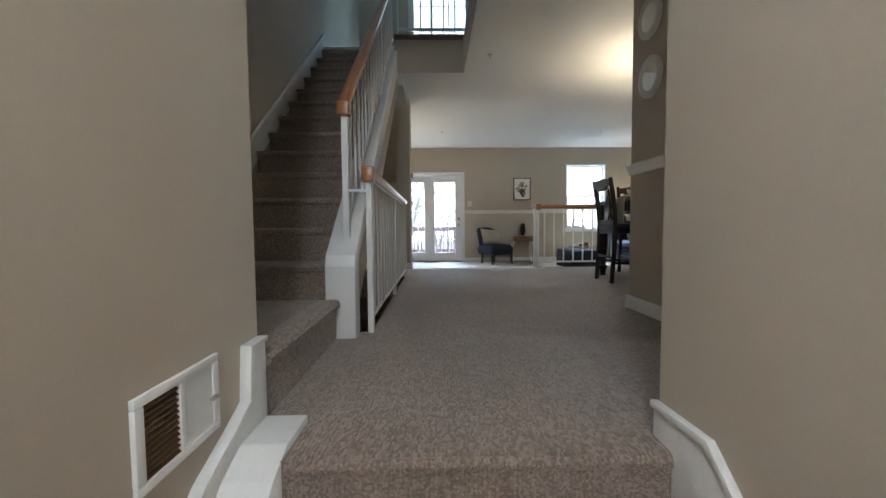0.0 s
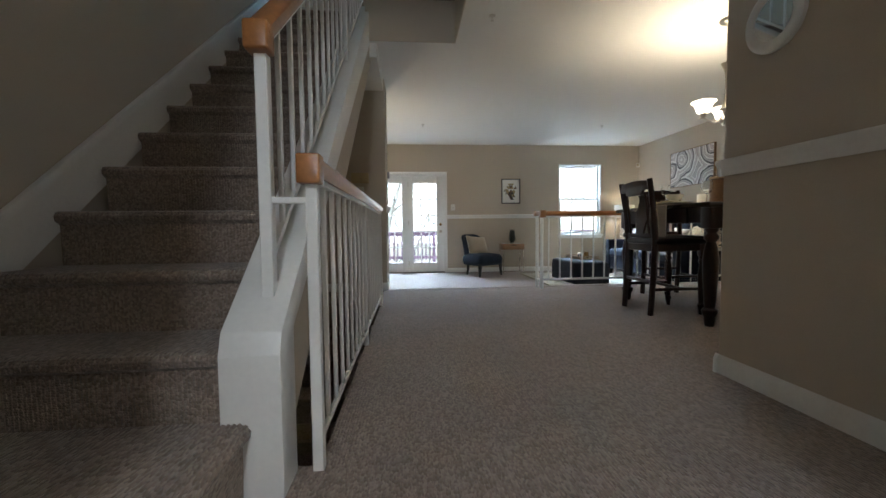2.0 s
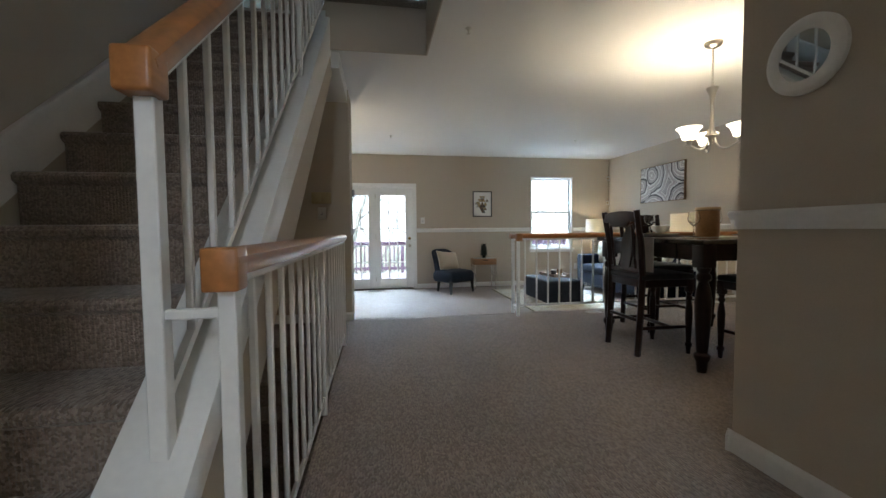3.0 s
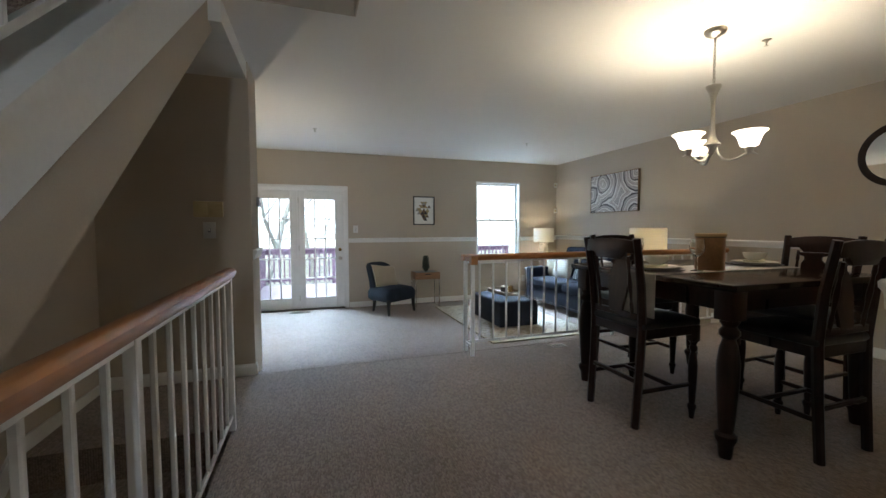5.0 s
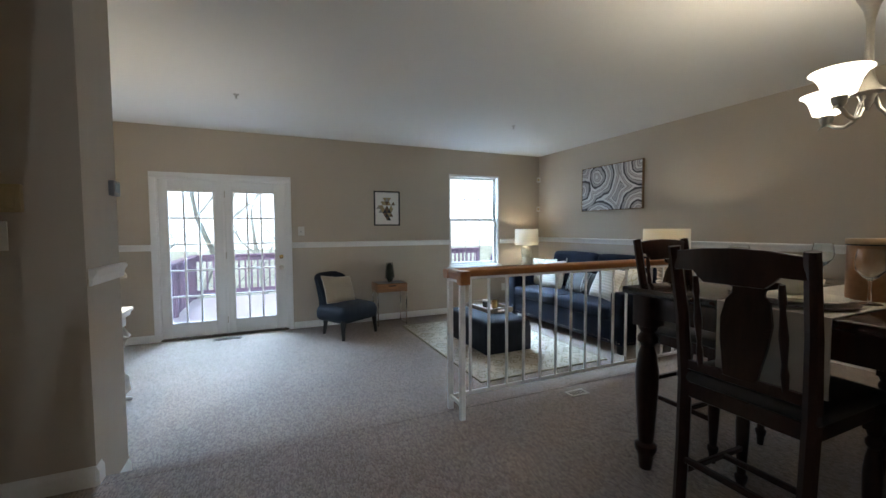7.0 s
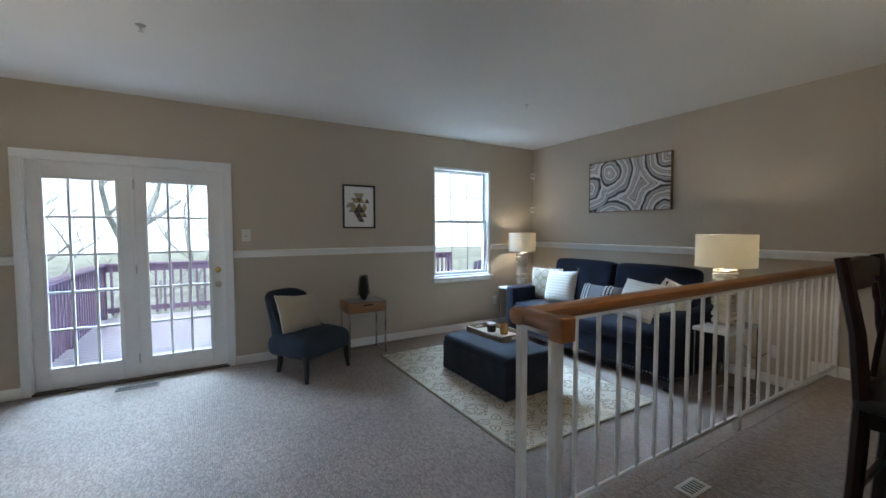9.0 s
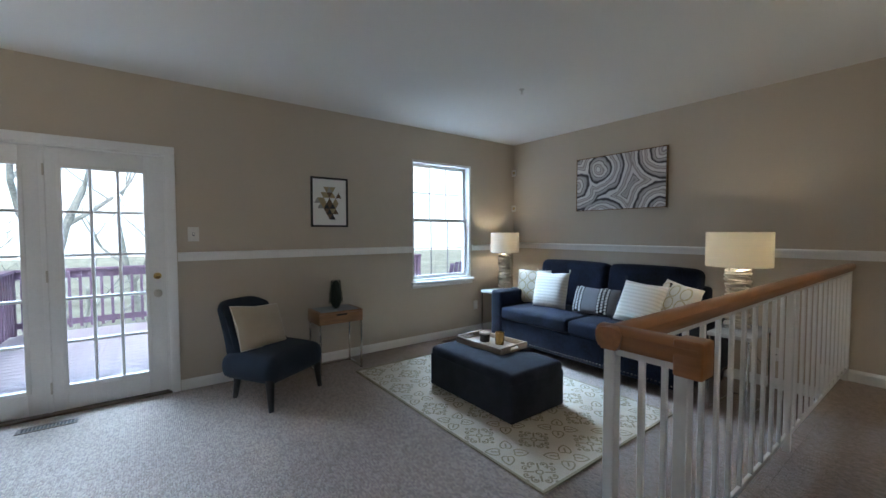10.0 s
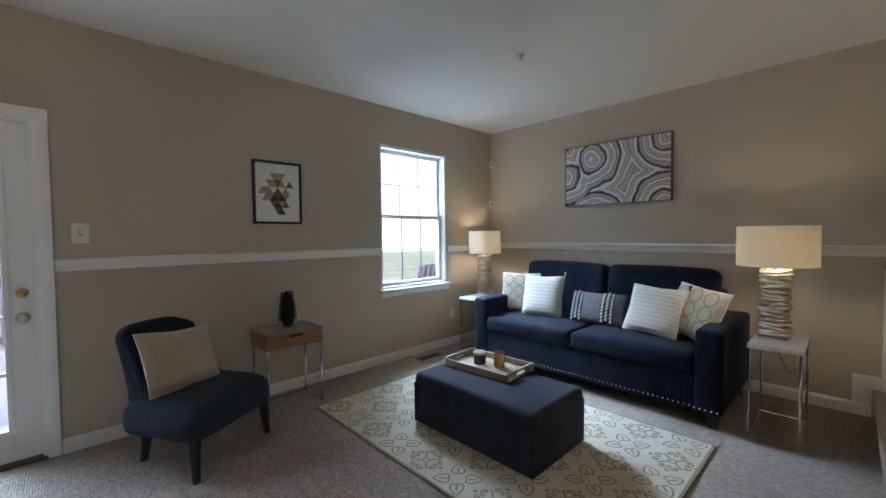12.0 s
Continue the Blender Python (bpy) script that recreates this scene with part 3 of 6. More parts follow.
# ---- french door ----
fd = tagged(thing("door_1", "white french door pair with fifteen panes in each leaf", "door"), kind="structure")
part("frame", [box(-0.59, NORTH - 0.018, LOW, -0.525, NORTH - 0.001, 1.839, 0.003), box(0.96, NORTH - 0.018, LOW, 1.025, NORTH - 0.001, 1.839, 0.003), box(-0.59, NORTH - 0.019, 1.84, 1.025, NORTH - 0.001, 1.905, 0.004),
               box(-0.529, NORTH + 0.001, LOW, -0.515, NORTH + 0.15, 1.844), box(0.945, NORTH + 0.001, LOW, 0.964, NORTH + 0.15, 1.844), box(-0.515, NORTH + 0.002, 1.825, 0.945, NORTH + 0.15, 1.844)], DOORWHITE, fd, "white casing")
part("threshold", box(-0.525, NORTH - 0.02, LOW, 0.965, NORTH + 0.16, LOW + 0.018, 0.003), material("bronze_threshold", (0.12, 0.09, 0.06), 0.4, 0.6), fd, "dark bronze threshold")
DY0, DY1 = NORTH + 0.035, NORTH + 0.08


def leaf(x0, x1, g0, g1, fixed):
    lf = part("leaf", [box(x0, DY0, LOW + 0.02, g0, DY1, 1.82, 0.003), box(g1, DY0, LOW + 0.02, x1, DY1, 1.82, 0.003), box(g0, DY0, LOW + 0.02, g1, DY1, 0.0, 0.003), box(g0, DY0, 1.675, g1, DY1, 1.82, 0.003)], DOORWHITE, fd)
    part("glass_stop", [box(g0 - 0.022, DY0 - 0.01, -0.022, g0 + 0.006, DY0 + 0.004, 1.697, 0.003), box(g1 - 0.006, DY0 - 0.01, -0.022, g1 + 0.022, DY0 + 0.004, 1.697, 0.003), box(g0, DY0 - 0.01, -0.022, g1, DY0 + 0.004, 0.006, 0.003), box(g0, DY0 - 0.01, 1.669, g1, DY0 + 0.004, 1.697, 0.003)], DOORWHITE, lf)
    w, h = (g1 - g0) / 3, 1.675 / 5
    for i in (1, 2):
        part("muntin", box(g0 + w * i - 0.011, DY0 + 0.004, 0.0, g0 + w * i + 0.011, DY1 - 0.004, 1.675, 0.003, 1), DOORWHITE, lf)
    for j in range(1, 5):
        part("muntin", box(g0, DY0 + 0.006, h * j - 0.011, g1, DY1 - 0.006, h * j + 0.011, 0.003, 1), DOORWHITE, lf)
    proto = None
    for i in range(3):
        for j in range(5):
            m = Matrix.Translation((g0 + w * i, 0, h * j))
            if proto is None:
                proto = part("pane", box(0.007, DY0 + 0.02, 0.007, w - 0.007, DY0 + 0.024, h - 0.007), GLASS, lf)
                proto.visible_shadow = False
                proto.matrix_basis = m
            else:
                o = again(proto, lf, m)
                o.visible_shadow = False
    return lf


leaf(-0.513, 0.2, -0.41, 0.085, True)
dl = leaf(0.215, 0.945, 0.307, 0.811, False)
part("astragal", box(0.19, DY0 - 0.012, LOW + 0.02, 0.222, DY0, 1.82, 0.003), DOORWHITE, fd)
KX = 0.885
part("knob", [moved(lathe([(0.03, 0), (0.031, 0.004), (0.014, 0.01), (0.012, 0.03), (0.024, 0.036), (0.031, 0.05), (0.028, 0.066), (0.012, 0.074)], 18), Matrix.Translation((KX, DY0, 0.665)) @ pose(0, 0, 0, 90, 0, 0))], NICKEL, dl, "nickel door knob")
part("deadbolt", [moved(lathe([(0.028, 0), (0.028, 0.006), (0.02, 0.012), (0.006, 0.014)], 18), Matrix.Translation((KX, DY0, 0.812)) @ pose(0, 0, 0, 90, 0, 0)), box(KX - 0.018, DY0 - 0.03, 0.806, KX + 0.018, DY0 - 0.012, 0.818, 0.003)], BRASS, dl, "brass deadbolt turn")
for z in (0.0, 0.85, 1.65):
    part("hinge", box(0.209, DY0 - 0.016, z - 0.045, 0.221, DY0 - 0.008, z + 0.045, 0.002), NICKEL, dl)

# ---- double-hung window ----
wd = tagged(thing("window_1", "white double-hung window with a grid in each sash", "window"), kind="structure")
WX0, WX1, WZ0, WZ1 = 3.435, 4.388, 0.56, 2.078
part("frame", [box(WX0 + 0.001, NORTH + 0.004, WZ0, WX0 + 0.022, NORTH + 0.165, WZ1 - 0.001), box(WX1 - 0.03, NORTH + 0.004, WZ0, WX1 - 0.001, NORTH + 0.165, WZ1 - 0.001), box(WX0 + 0.022, NORTH + 0.005, WZ1 - 0.03, WX1 - 0.03, NORTH + 0.164, WZ1 - 0.002), box(WX0 + 0.022, NORTH + 0.005, WZ0 + 0.001, WX1 - 0.03, NORTH + 0.164, WZ0 + 0.03)], TRIM, wd)
part("sill", [box(WX0 - 0.025, NORTH - 0.045, WZ0 - 0.03, WX1 + 0.03, NORTH - 0.001, WZ0 + 0.006, 0.008, 3), box(WX0 - 0.01, NORTH - 0.016, WZ0 - 0.075, WX1 + 0.015, NORTH - 0.001, WZ0 - 0.029, 0.004)], TRIM, wd)
MID = 1.335
for zs0, zs1, yb in ((WZ0 + 0.03, MID + 0.02, NORTH + 0.06), (MID - 0.02, WZ1 - 0.03, NORTH + 0.1)):
    xa, xb = WX0 + 0.023, WX1 - 0.031
    s = part("sash", [box(xa, yb, zs0, xa + 0.042, yb + 0.035, zs1, 0.003), box(xb - 0.042, yb, zs0, xb, yb + 0.035, zs1, 0.003), box(xa + 0.042, yb, zs0, xb - 0.042, yb + 0.035, zs0 + 0.042, 0.003), box(xa + 0.042, yb, zs1 - 0.04, xb - 0.042, yb + 0.035, zs1, 0.003)], TRIM, wd)
    gw, gh = (xb - xa - 0.084) / 3, (zs1 - zs0 - 0.082) / 2
    for i in (1, 2):
        # grid bars grey: their silhouette against the sky is put into the colour
        part("muntin", box(xa + 0.042 + gw * i - 0.005, yb + 0.014, zs0 + 0.04, xa + 0.042 + gw * i + 0.005, yb + 0.026, zs1 - 0.04), GRID, s)
    part("muntin", box(xa + 0.042, yb + 0.014, zs0 + 0.042 + gh - 0.005, xb - 0.042, yb + 0.026, zs0 + 0.042 + gh + 0.005), GRID, s)
    p = part("pane", box(xa + 0.04, yb + 0.027, zs0 + 0.04, xb - 0.04, yb + 0.031, zs1 - 0.04), GLASS, s)
    p.visible_shadow = False
# far upper window
uw = tagged(thing("window_2", "upper landing window with white grid", "window"), kind="structure")
part("frame", [box(-0.1, 7.88, 3.55, -0.03, 7.95, 5.05), box(0.93, 7.88, 3.55, 1.0, 7.95, 5.05), box(-0.1, 7.88, 3.53, 1.0, 7.95, 3.6), box(-0.1, 7.88, 5.0, 1.0, 7.95, 5.06)], TRIM, uw)
for i in (1, 2):
    part("muntin", box(-0.05 + i / 3 - 0.01, 7.93, 3.6, -0.05 + i / 3 + 0.01, 7.95, 5.0), TRIM, uw)

# pane tint added to dim and blue the over-bright sky behind it
LEADED = glass_material("sky_dimming_glass", (0.5, 0.66, 0.74))
pn = part("pane", box(-0.03, 7.955, 3.6, 0.93, 7.96, 5.0), LEADED, uw, "leaded pane tinted to dim and blue the sky behind")
pn.visible_shadow = False
for z in (3.85, 4.3, 4.75):
    part("lead_line", box(-0.03, 7.948, z - 0.006, 0.93, 7.953, z + 0.006), GRID, uw)

# ---- outside: ground, deck, trees ----
HAZE = bpy.data.materials.new("overcast_haze")
HAZE.use_nodes = True
hn = HAZE.node_tree
hb = hn.nodes["Principled BSDF"]
hb.inputs["Base Color"].default_value = (0.8, 0.85, 0.9, 1)
hb.inputs["Emission Color"].default_value = (0.87, 0.95, 1.0, 1)
hb.inputs["Emission Strength"].default_value = 0.62
setting("backdrop", prism([(-85 + 170 * k / 24, 75 - 0.004 * (-85 + 170 * k / 24) ** 2) for k in range(25)] + [(86, 76), (-86, 76)], "z", -3, 60), HAZE, "bright overcast haze beyond the gardens", "sky")
setting("ground", box(-90, 9.95, -2.2, 90, 160, -2.0), LAWN, "dull winter lawn", "lawn")
deck = thing("deck", "weathered deck with a plum-stained railing", "deck")
DX0, DX1, DYF = -0.84, 6.3, 13.9
proto = None
for i in range(28):
    y = 9.87 + 0.146 * i
    m = Matrix.Translation((0, y, 0))
    if proto is None:
        proto = part("board", box(DX0, 0, -0.36, DX1, 0.14, -0.33, 0.004, 1), DECK, deck)
        proto.matrix_basis = m
    else:
        again(proto, deck, m)
part("joist_frame", [box(DX0, 9.87, -0.55, DX1, 9.91, -0.362), box(DX0, DYF + 0.02, -0.55, DX1, DYF + 0.06, -0.362), box(DX0, 9.91, -0.55, DX0 + 0.04, DYF + 0.02, -0.362), box(DX1 - 0.04, 9.91, -0.55, DX1, DYF + 0.02, -0.362)], PURPLE, deck)
for x in (DX0 + 0.1, 1.5, 4.0, DX1 - 0.1):
    part("leg", box(x - 0.06, DYF - 0.1, -2.0, x + 0.06, DYF + 0.02, -0.362), PURPLE, deck)


def deck_rail(ax, ay, bx, by):
    g = thing("deck_railing", "plum-stained wooden deck railing", "railing", group="deck railings")
    d = Vector((bx - ax, by - ay, 0))
    L = d.length
    rz = math.degrees(math.atan2(d.y, d.x))
    g.matrix_basis = pose(ax, ay, -0.33, 0, 0, rz)
    part("cap", box(-0.05, -0.07, 0.93, L + 0.05, 0.07, 0.97, 0.006, 1), PURPLE, g)
    part("bottom_rail", box(0, -0.02, 0.1, L, 0.02, 0.19, 0.004, 1), PURPLE, g)
    part("top_rail", box(0, -0.02, 0.82, L, 0.02, 0.925, 0.004, 1), PURPLE, g)
    n = max(1, round(L / 1.6))
    for i in range(n + 1):
        part("post", box(L * i / n - 0.045, -0.045, 0, L * i / n + 0.045, 0.045, 0.93, 0.004, 1), PURPLE, g)
    k = int(L / 0.125)
    proto = None
    for i in range(1, k):
        m = Matrix.Translation((L * i / k, -0.035, 0))
        if proto is None:
            proto = part("baluster", box(-0.018, -0.016, 0.06, 0.018, 0.016, 0.925), PURPLE, g)
            proto.matrix_basis = m
        else:
            again(proto, g, m)


dc = thing("deck_chair", "plum slatted wooden deck chair", "chair", pose(5.2, 11.1, -0.33, 0, 0, 165))
for i in range(6):
    part("back_slat", moved(box(-0.035, -0.01, 0, 0.035, 0.01, 0.72 + 0.05 * math.sin(math.pi * (i + 0.5) / 6), 0.006, 1), pose(-0.21 + 0.084 * i, 0.22, 0.3, -18, 0, 0)), PURPLE, dc)
for i in range(5):
    part("seat_slat", moved(box(-0.27, -0.045, 0, 0.27, 0.045, 0.02, 0.004, 1), pose(0, 0.2 - 0.11 * i, 0.32 + 0.02 * i)), PURPLE, dc)
for s in (-1, 1):
    part("arm", box(s * 0.33 - 0.06, -0.35, 0.56, s * 0.33 + 0.06, 0.3, 0.58, 0.006, 1), PURPLE, dc)
    part("front_leg", box(s * 0.29 - 0.02, -0.3, 0, s * 0.29 + 0.02, -0.22, 0.56), PURPLE, dc)
    part("back_leg", box(s * 0.29 - 0.02, 0.2, 0, s * 0.29 + 0.02, 0.28, 0.56), PURPLE, dc)
    part("side_board", moved(box(-0.012, -0.36, 0, 0.012, 0.4, 0.1), pose(s * 0.265, 0, 0.24, 0, 0, 0)), PURPLE, dc)


deck_rail(DX0 + 0.06, 9.95, DX0 + 0.06, DYF)
deck_rail(DX0 + 0.06, DYF, DX1, DYF)


def bare_tree(x, y, h, seed, r0=0.16, lean=0.05):
    rng = random.Random(seed)
    t = thing("tree", "bare winter tree with spreading mossy limbs", "tree", pose(x, y, -2.0))
    trunk, limbs = [], []

    def limb(p, d, length, r, depth):
        pts, rad = [p.copy()], [r]
        n = 5
        for i in range(n):
            d = (d + Vector((rng.uniform(-0.22, 0.22), rng.uniform(-0.22, 0.22), rng.uniform(-0.08, 0.16)))).normalized()
            p = p + d * length / n
            pts.append(p.copy())
            rad.append(r * (1 - 0.62 * (i + 1) / n))
        (trunk if depth == 0 else limbs).append(tube(pts, rad, 8 if depth < 2 else 5))
        if depth < 4:
            for i in range(rng.randint(3, 4) if depth < 3 else 3):
                k = rng.randint(2, n)
                a = rng.uniform(0, 2 * math.pi)
                nd = (d * 0.7 + Vector((math.cos(a), math.sin(a), rng.uniform(-0.1, 0.6)))).normalized()
                limb(pts[k], nd, length * rng.uniform(0.55, 0.8), max(0.006, rad[k] * rng.uniform(0.55, 0.8)), depth + 1)

    limb(Vector((0, 0, 0)), Vector((lean, 0, 1)).normalized(), h * 0.42, r0, 0)
    part("trunk", trunk, BARK, t)
    part("crown", limbs, BARK, t, "tangle of bare limbs and twigs")


bare_tree(-1.7, 15.6, 11.0, 3, 0.15, 0.6)
bare_tree(-2.6, 17.5, 8.0, 12)
bare_tree(2.2, 19.0, 8.0, 8)
bare_tree(-5.5, 21.0, 8.0, 5)
bare_tree(-3.4, 19.5, 5.5, 21, 0.09)
bare_tree(0.6, 23.0, 9.0, 31, 0.14)
bare_tree(-0.6, 17.8, 4.6, 37, 0.07)
bare_tree(4.4, 25.0, 8.5, 33, 0.13)
bare_tree(7.2, 22.0, 7.0, 35, 0.11)


# ---- dining set ----
def turned_leg(x, y, h, r, square, foot=0.0):
    """A square block over a turned leg."""
    hb = h - square
    prof = [(r * 0.55, 0.0), (r * 0.62, 0.02), (r * 0.72, hb * 0.10), (r * 0.98, hb * 0.14), (r * 0.98, hb * 0.17), (r * 0.66, hb * 0.19), (r * 0.74, hb * 0.25), (r * 0.98, hb * 0.55), (r * 1.02, hb * 0.68), (r * 0.8, hb * 0.80), (r * 0.55, hb * 0.86), (r * 0.9, hb * 0.89), (r * 0.9, hb * 0.92), (r * 0.6, hb * 0.95), (r * 0.85, hb * 0.98), (r * 0.85, hb)]
    return [lathe(prof, 20, x, y), box(x - r * 0.95, y - r * 0.95, hb - 0.002, x + r * 0.95, y + r * 0.95, h, 0.004)]


TX, TY, TW = 2.95, 4.6, 0.63
tb = thing("dining_table", "square espresso wood counter-height dining table with turned legs", "table", pose(TX, TY, 0))
part("tabletop", box(-TW, -TW, 0.865, TW, TW, 0.9, 0.008, 3), ESPRESSOTOP, tb)
for sx, sy in ((1, 0), (-1, 0), (0, 1), (0, -1)):
    o = TW - 0.075
    if sx:
        part("apron", box(sx * o - 0.011, -o + 0.06, 0.755, sx * o + 0.011, o - 0.06, 0.866, 0.003), ESPRESSO, tb)
    else:
        part("apron", box(-o + 0.06, sy * o - 0.011, 0.755, o - 0.06, sy * o + 0.011, 0.866, 0.003), ESPRESSO, tb)
for sx in (1, -1):
    for sy in (1, -1):
        part("leg", turned_leg(sx * (TW - 0.085), sy * (TW - 0.085), 0.864, 0.052, 0.15), ESPRESSO, tb)


def splat():
    """The vase-shaped board in the chair's back."""
    half = [(0.055, 0.655), (0.06, 0.70), (0.075, 0.78), (0.082, 0.86), (0.07, 0.93), (0.05, 0.955), (0.052, 0.975), (0.088, 0.985), (0.092, 1.005)]
    poly = half + [(-x, z) for x, z in reversed(half)]
    return moved(prism(poly, "y", -0.009, 0.009, 0.003, 1), pose(0, -0.205, 0.655, -7, 0, 0) @ pose(0, 0, -0.655))


def dining_chair():
    c = thing("dining_chair", "dark espresso counter-height dining chair with vase splat and black seat", "chair", group="chairs round the table")
    for s in (-1, 1):
        part("back_post", tube([(s * 0.195, -0.225, 0.0), (s * 0.197, -0.205, 0.32), (s * 0.2, -0.195, 0.60), (s * 0.205, -0.215, 0.85), (s * 0.212, -0.262, 1.115)], [0.024, 0.025, 0.026, 0.024, 0.022], 8), ESPRESSO, c)
        part("front_leg", turned_leg(s * 0.205, 0.205, 0.585, 0.026, 0.1), ESPRESSO, c)
        part("side_stretcher", [box(s * 0.2 - 0.009, -0.21, 0.2, s * 0.2 + 0.009, 0.205, 0.225, 0.004, 1)], ESPRESSO, c)
        part("side_rail", box(s * 0.2 - 0.011, -0.2, 0.525, s * 0.2 + 0.011, 0.2, 0.585, 0.003, 1), ESPRESSO, c)
        part("spindle", moved(lathe([(0.009, 0.66), (0.012, 0.72), (0.008, 0.75), (0.014, 0.84), (0.008, 0.93), (0.012, 0.95), (0.009, 1.01)], 10), pose(s * 0.135, -0.205, 0.655, 7, 0, 0) @ pose(0, 0, -0.655)), ESPRESSO, c)
    part("back_stretcher", box(-0.195, -0.222, 0.26, 0.195, -0.2, 0.285, 0.004, 1), ESPRESSO, c)
    part("cross_stretcher", box(-0.195, 0.05, 0.2, 0.195, 0.07, 0.225, 0.004, 1), ESPRESSO, c)
    part("front_rail", box(-0.2, 0.19, 0.525, 0.2, 0.212, 0.585, 0.003, 1), ESPRESSO, c)
    part("back_rail", box(-0.19, -0.207, 0.525, 0.19, -0.185, 0.585, 0.003, 1), ESPRESSO, c)
    part("lower_back_rail", box(-0.19, -0.212, 0.635, 0.19, -0.19, 0.672, 0.003, 1), ESPRESSO, c)
    crest = prism([(-0.206, 1.028), (-0.135, 1.03), (-0.115, 1.008), (-0.095, 0.99), (0.095, 0.99), (0.115, 1.008), (0.135, 1.03), (0.206, 1.028), (0.208, 1.098), (0.1, 1.112), (0, 1.116), (-0.1, 1.112), (-0.208, 1.098)], "y", -0.012, 0.012, 0.004, 2)
    part("crest_rail", moved(crest, pose(0, -0.258, 0.0)), ESPRESSO, c)
    part("splat", splat(), ESPRESSO, c)
    part("seat", soft_box(-0.23, -0.215, 0.583, 0.23, 0.235, 0.625, 0.016, 0.018, 3), LEATHER, c, "black padded seat")
    return c


ch = dining_chair()
ch.matrix_basis = pose(2.42, 4.63, 0, 0, 0, -90)
copy_thing(ch, pose(2.985, 4.085, 0, 0, 0, 0))
copy_thing(ch, pose(2.955, 5.24, 0, 0, 0, 180))
copy_thing(ch, pose(3.56, 4.43, 0, 0, 0, 90))

LINEN = material("linen_runner", (0.5, 0.46, 0.4), 0.9, vary=0.12, big=10, fine=350, bump=0.5, depth=0.001, sheen=0.2)
rn = part("table_runner", [box(TX - TW - 0.004, TY - 0.17, 0.901, TX + TW + 0.004, TY + 0.17, 0.904), box(TX - TW - 0.008, TY - 0.17, 0.64, TX - TW - 0.003, TY + 0.17, 0.904), box(TX + TW + 0.003, TY - 0.17, 0.64, TX + TW + 0.008, TY + 0.17, 0.904)], LINEN)
tagged(rn, "oatmeal linen runner hanging over the table ends", "table runner")
CERAMIC = material("cream_glazed_ceramic", (0.72, 0.69, 0.62), 0.22, vary=0.03, big=8, fine=60, bump=0.02)
CHARGER = material("dark_charger", (0.06, 0.045, 0.04), 0.3, vary=0.2, big=10, bump=0.03)
NAPKIN = material("olive_cream_napkin", (0.5, 0.46, 0.32), 0.9, vary=0.1, fine=250, bump=0.3)


def place_setting(x, y, z, turn):
    m = pose(x, y, z, 0, 0, turn)
    c = part("charger_plate", lathe([(0.09, 0.0), (0.15, 0.006), (0.165, 0.012), (0.163, 0.015), (0.14, 0.010), (0.0005, 0.008)], 40), CHARGER)
    tagged(c, "dark round charger plate under the dinner plate", "plate", "place settings")
    c.matrix_basis = m
    p = part("dinner_plate", lathe([(0.07, 0.0), (0.11, 0.006), (0.138, 0.014), (0.137, 0.018), (0.105, 0.011), (0.0005, 0.008)], 40), CERAMIC)
    tagged(p, "cream ceramic dinner plate", "plate", "place settings")
    p.matrix_basis = m @ pose(0, 0, 0.013)
    nk = part("napkin", [moved(box(-0.05, -0.09, 0, 0.05, 0.09, 0.006, 0.002), pose(0.03, -0.045, 0, 0, 0, 24)), moved(box(-0.045, -0.085, 0.0062, 0.045, 0.085, 0.012, 0.002), pose(0.032, -0.043, 0, 0, 0, 20))], NAPKIN)
    tagged(nk, "folded cream napkin under the bowl", "napkin", "place settings")
    nk.matrix_basis = m @ pose(0, 0, 0.026)
    b = part("bowl", lathe([(0.035, 0.0), (0.038, 0.006), (0.06, 0.02), (0.07, 0.045), (0.071, 0.055), (0.067, 0.055), (0.06, 0.028), (0.03, 0.012), (0.0005, 0.010)], 36), CERAMIC)
    tagged(b, "cream ceramic bowl on a folded napkin", "bowl", "place settings")
    b.matrix_basis = m @ pose(0, 0, 0.039)


place_setting(2.5, 4.6, 0.904, -90)
place_setting(3.43, 4.62, 0.904, 90)


def wine_glass(x, y):
    g = part("wine_glass", lathe([(0.0005, 0.0), (0.036, 0.001), (0.034, 0.004), (0.006, 0.01), (0.0045, 0.05), (0.005, 0.085), (0.02, 0.098), (0.04, 0.125), (0.044, 0.15), (0.036, 0.2), (0.0345, 0.2), (0.042, 0.15), (0.038, 0.126), (0.018, 0.1), (0.0005, 0.095)], 28, caps=False), GLASS)
    g.visible_shadow = False
    tagged(g, "clear stemmed wine glass", "wine glass", "wine glasses")
    g.location = (x, y, 0.905)


wine_glass(2.7, 4.48)
wine_glass(2.6, 4.86)
wine_glass(3.25, 4.84)
COPPER = material("hammered_copper", (0.34, 0.185, 0.09), 0.34, 0.35, vary=0.12, big=5, fine=60, bump=0.12)
LIDWOOD = material("pale_wood", (0.5, 0.33, 0.17), 0.5, vary=0.15, big=8, fine=60, bump=0.08)
cn = thing("canister", "copper-toned canister with a wooden lid on the table runner", "canister", pose(2.86, 4.52, 0.905))
part("body", lathe([(0.08, 0.0), (0.083, 0.004), (0.083, 0.206), (0.08, 0.212), (0.0005, 0.212)], 40), COPPER, cn)
part("lid", lathe([(0.086, 0.212), (0.088, 0.216), (0.088, 0.231), (0.085, 0.235), (0.0005, 0.235)], 40), LIDWOOD, cn, "pale wood lid")
part("gasket", lathe([(0.0845, 0.209), (0.0868, 0.21), (0.0868, 0.214), (0.0845, 0.215)], 40), BLACKLEG, cn, "dark lid gasket")
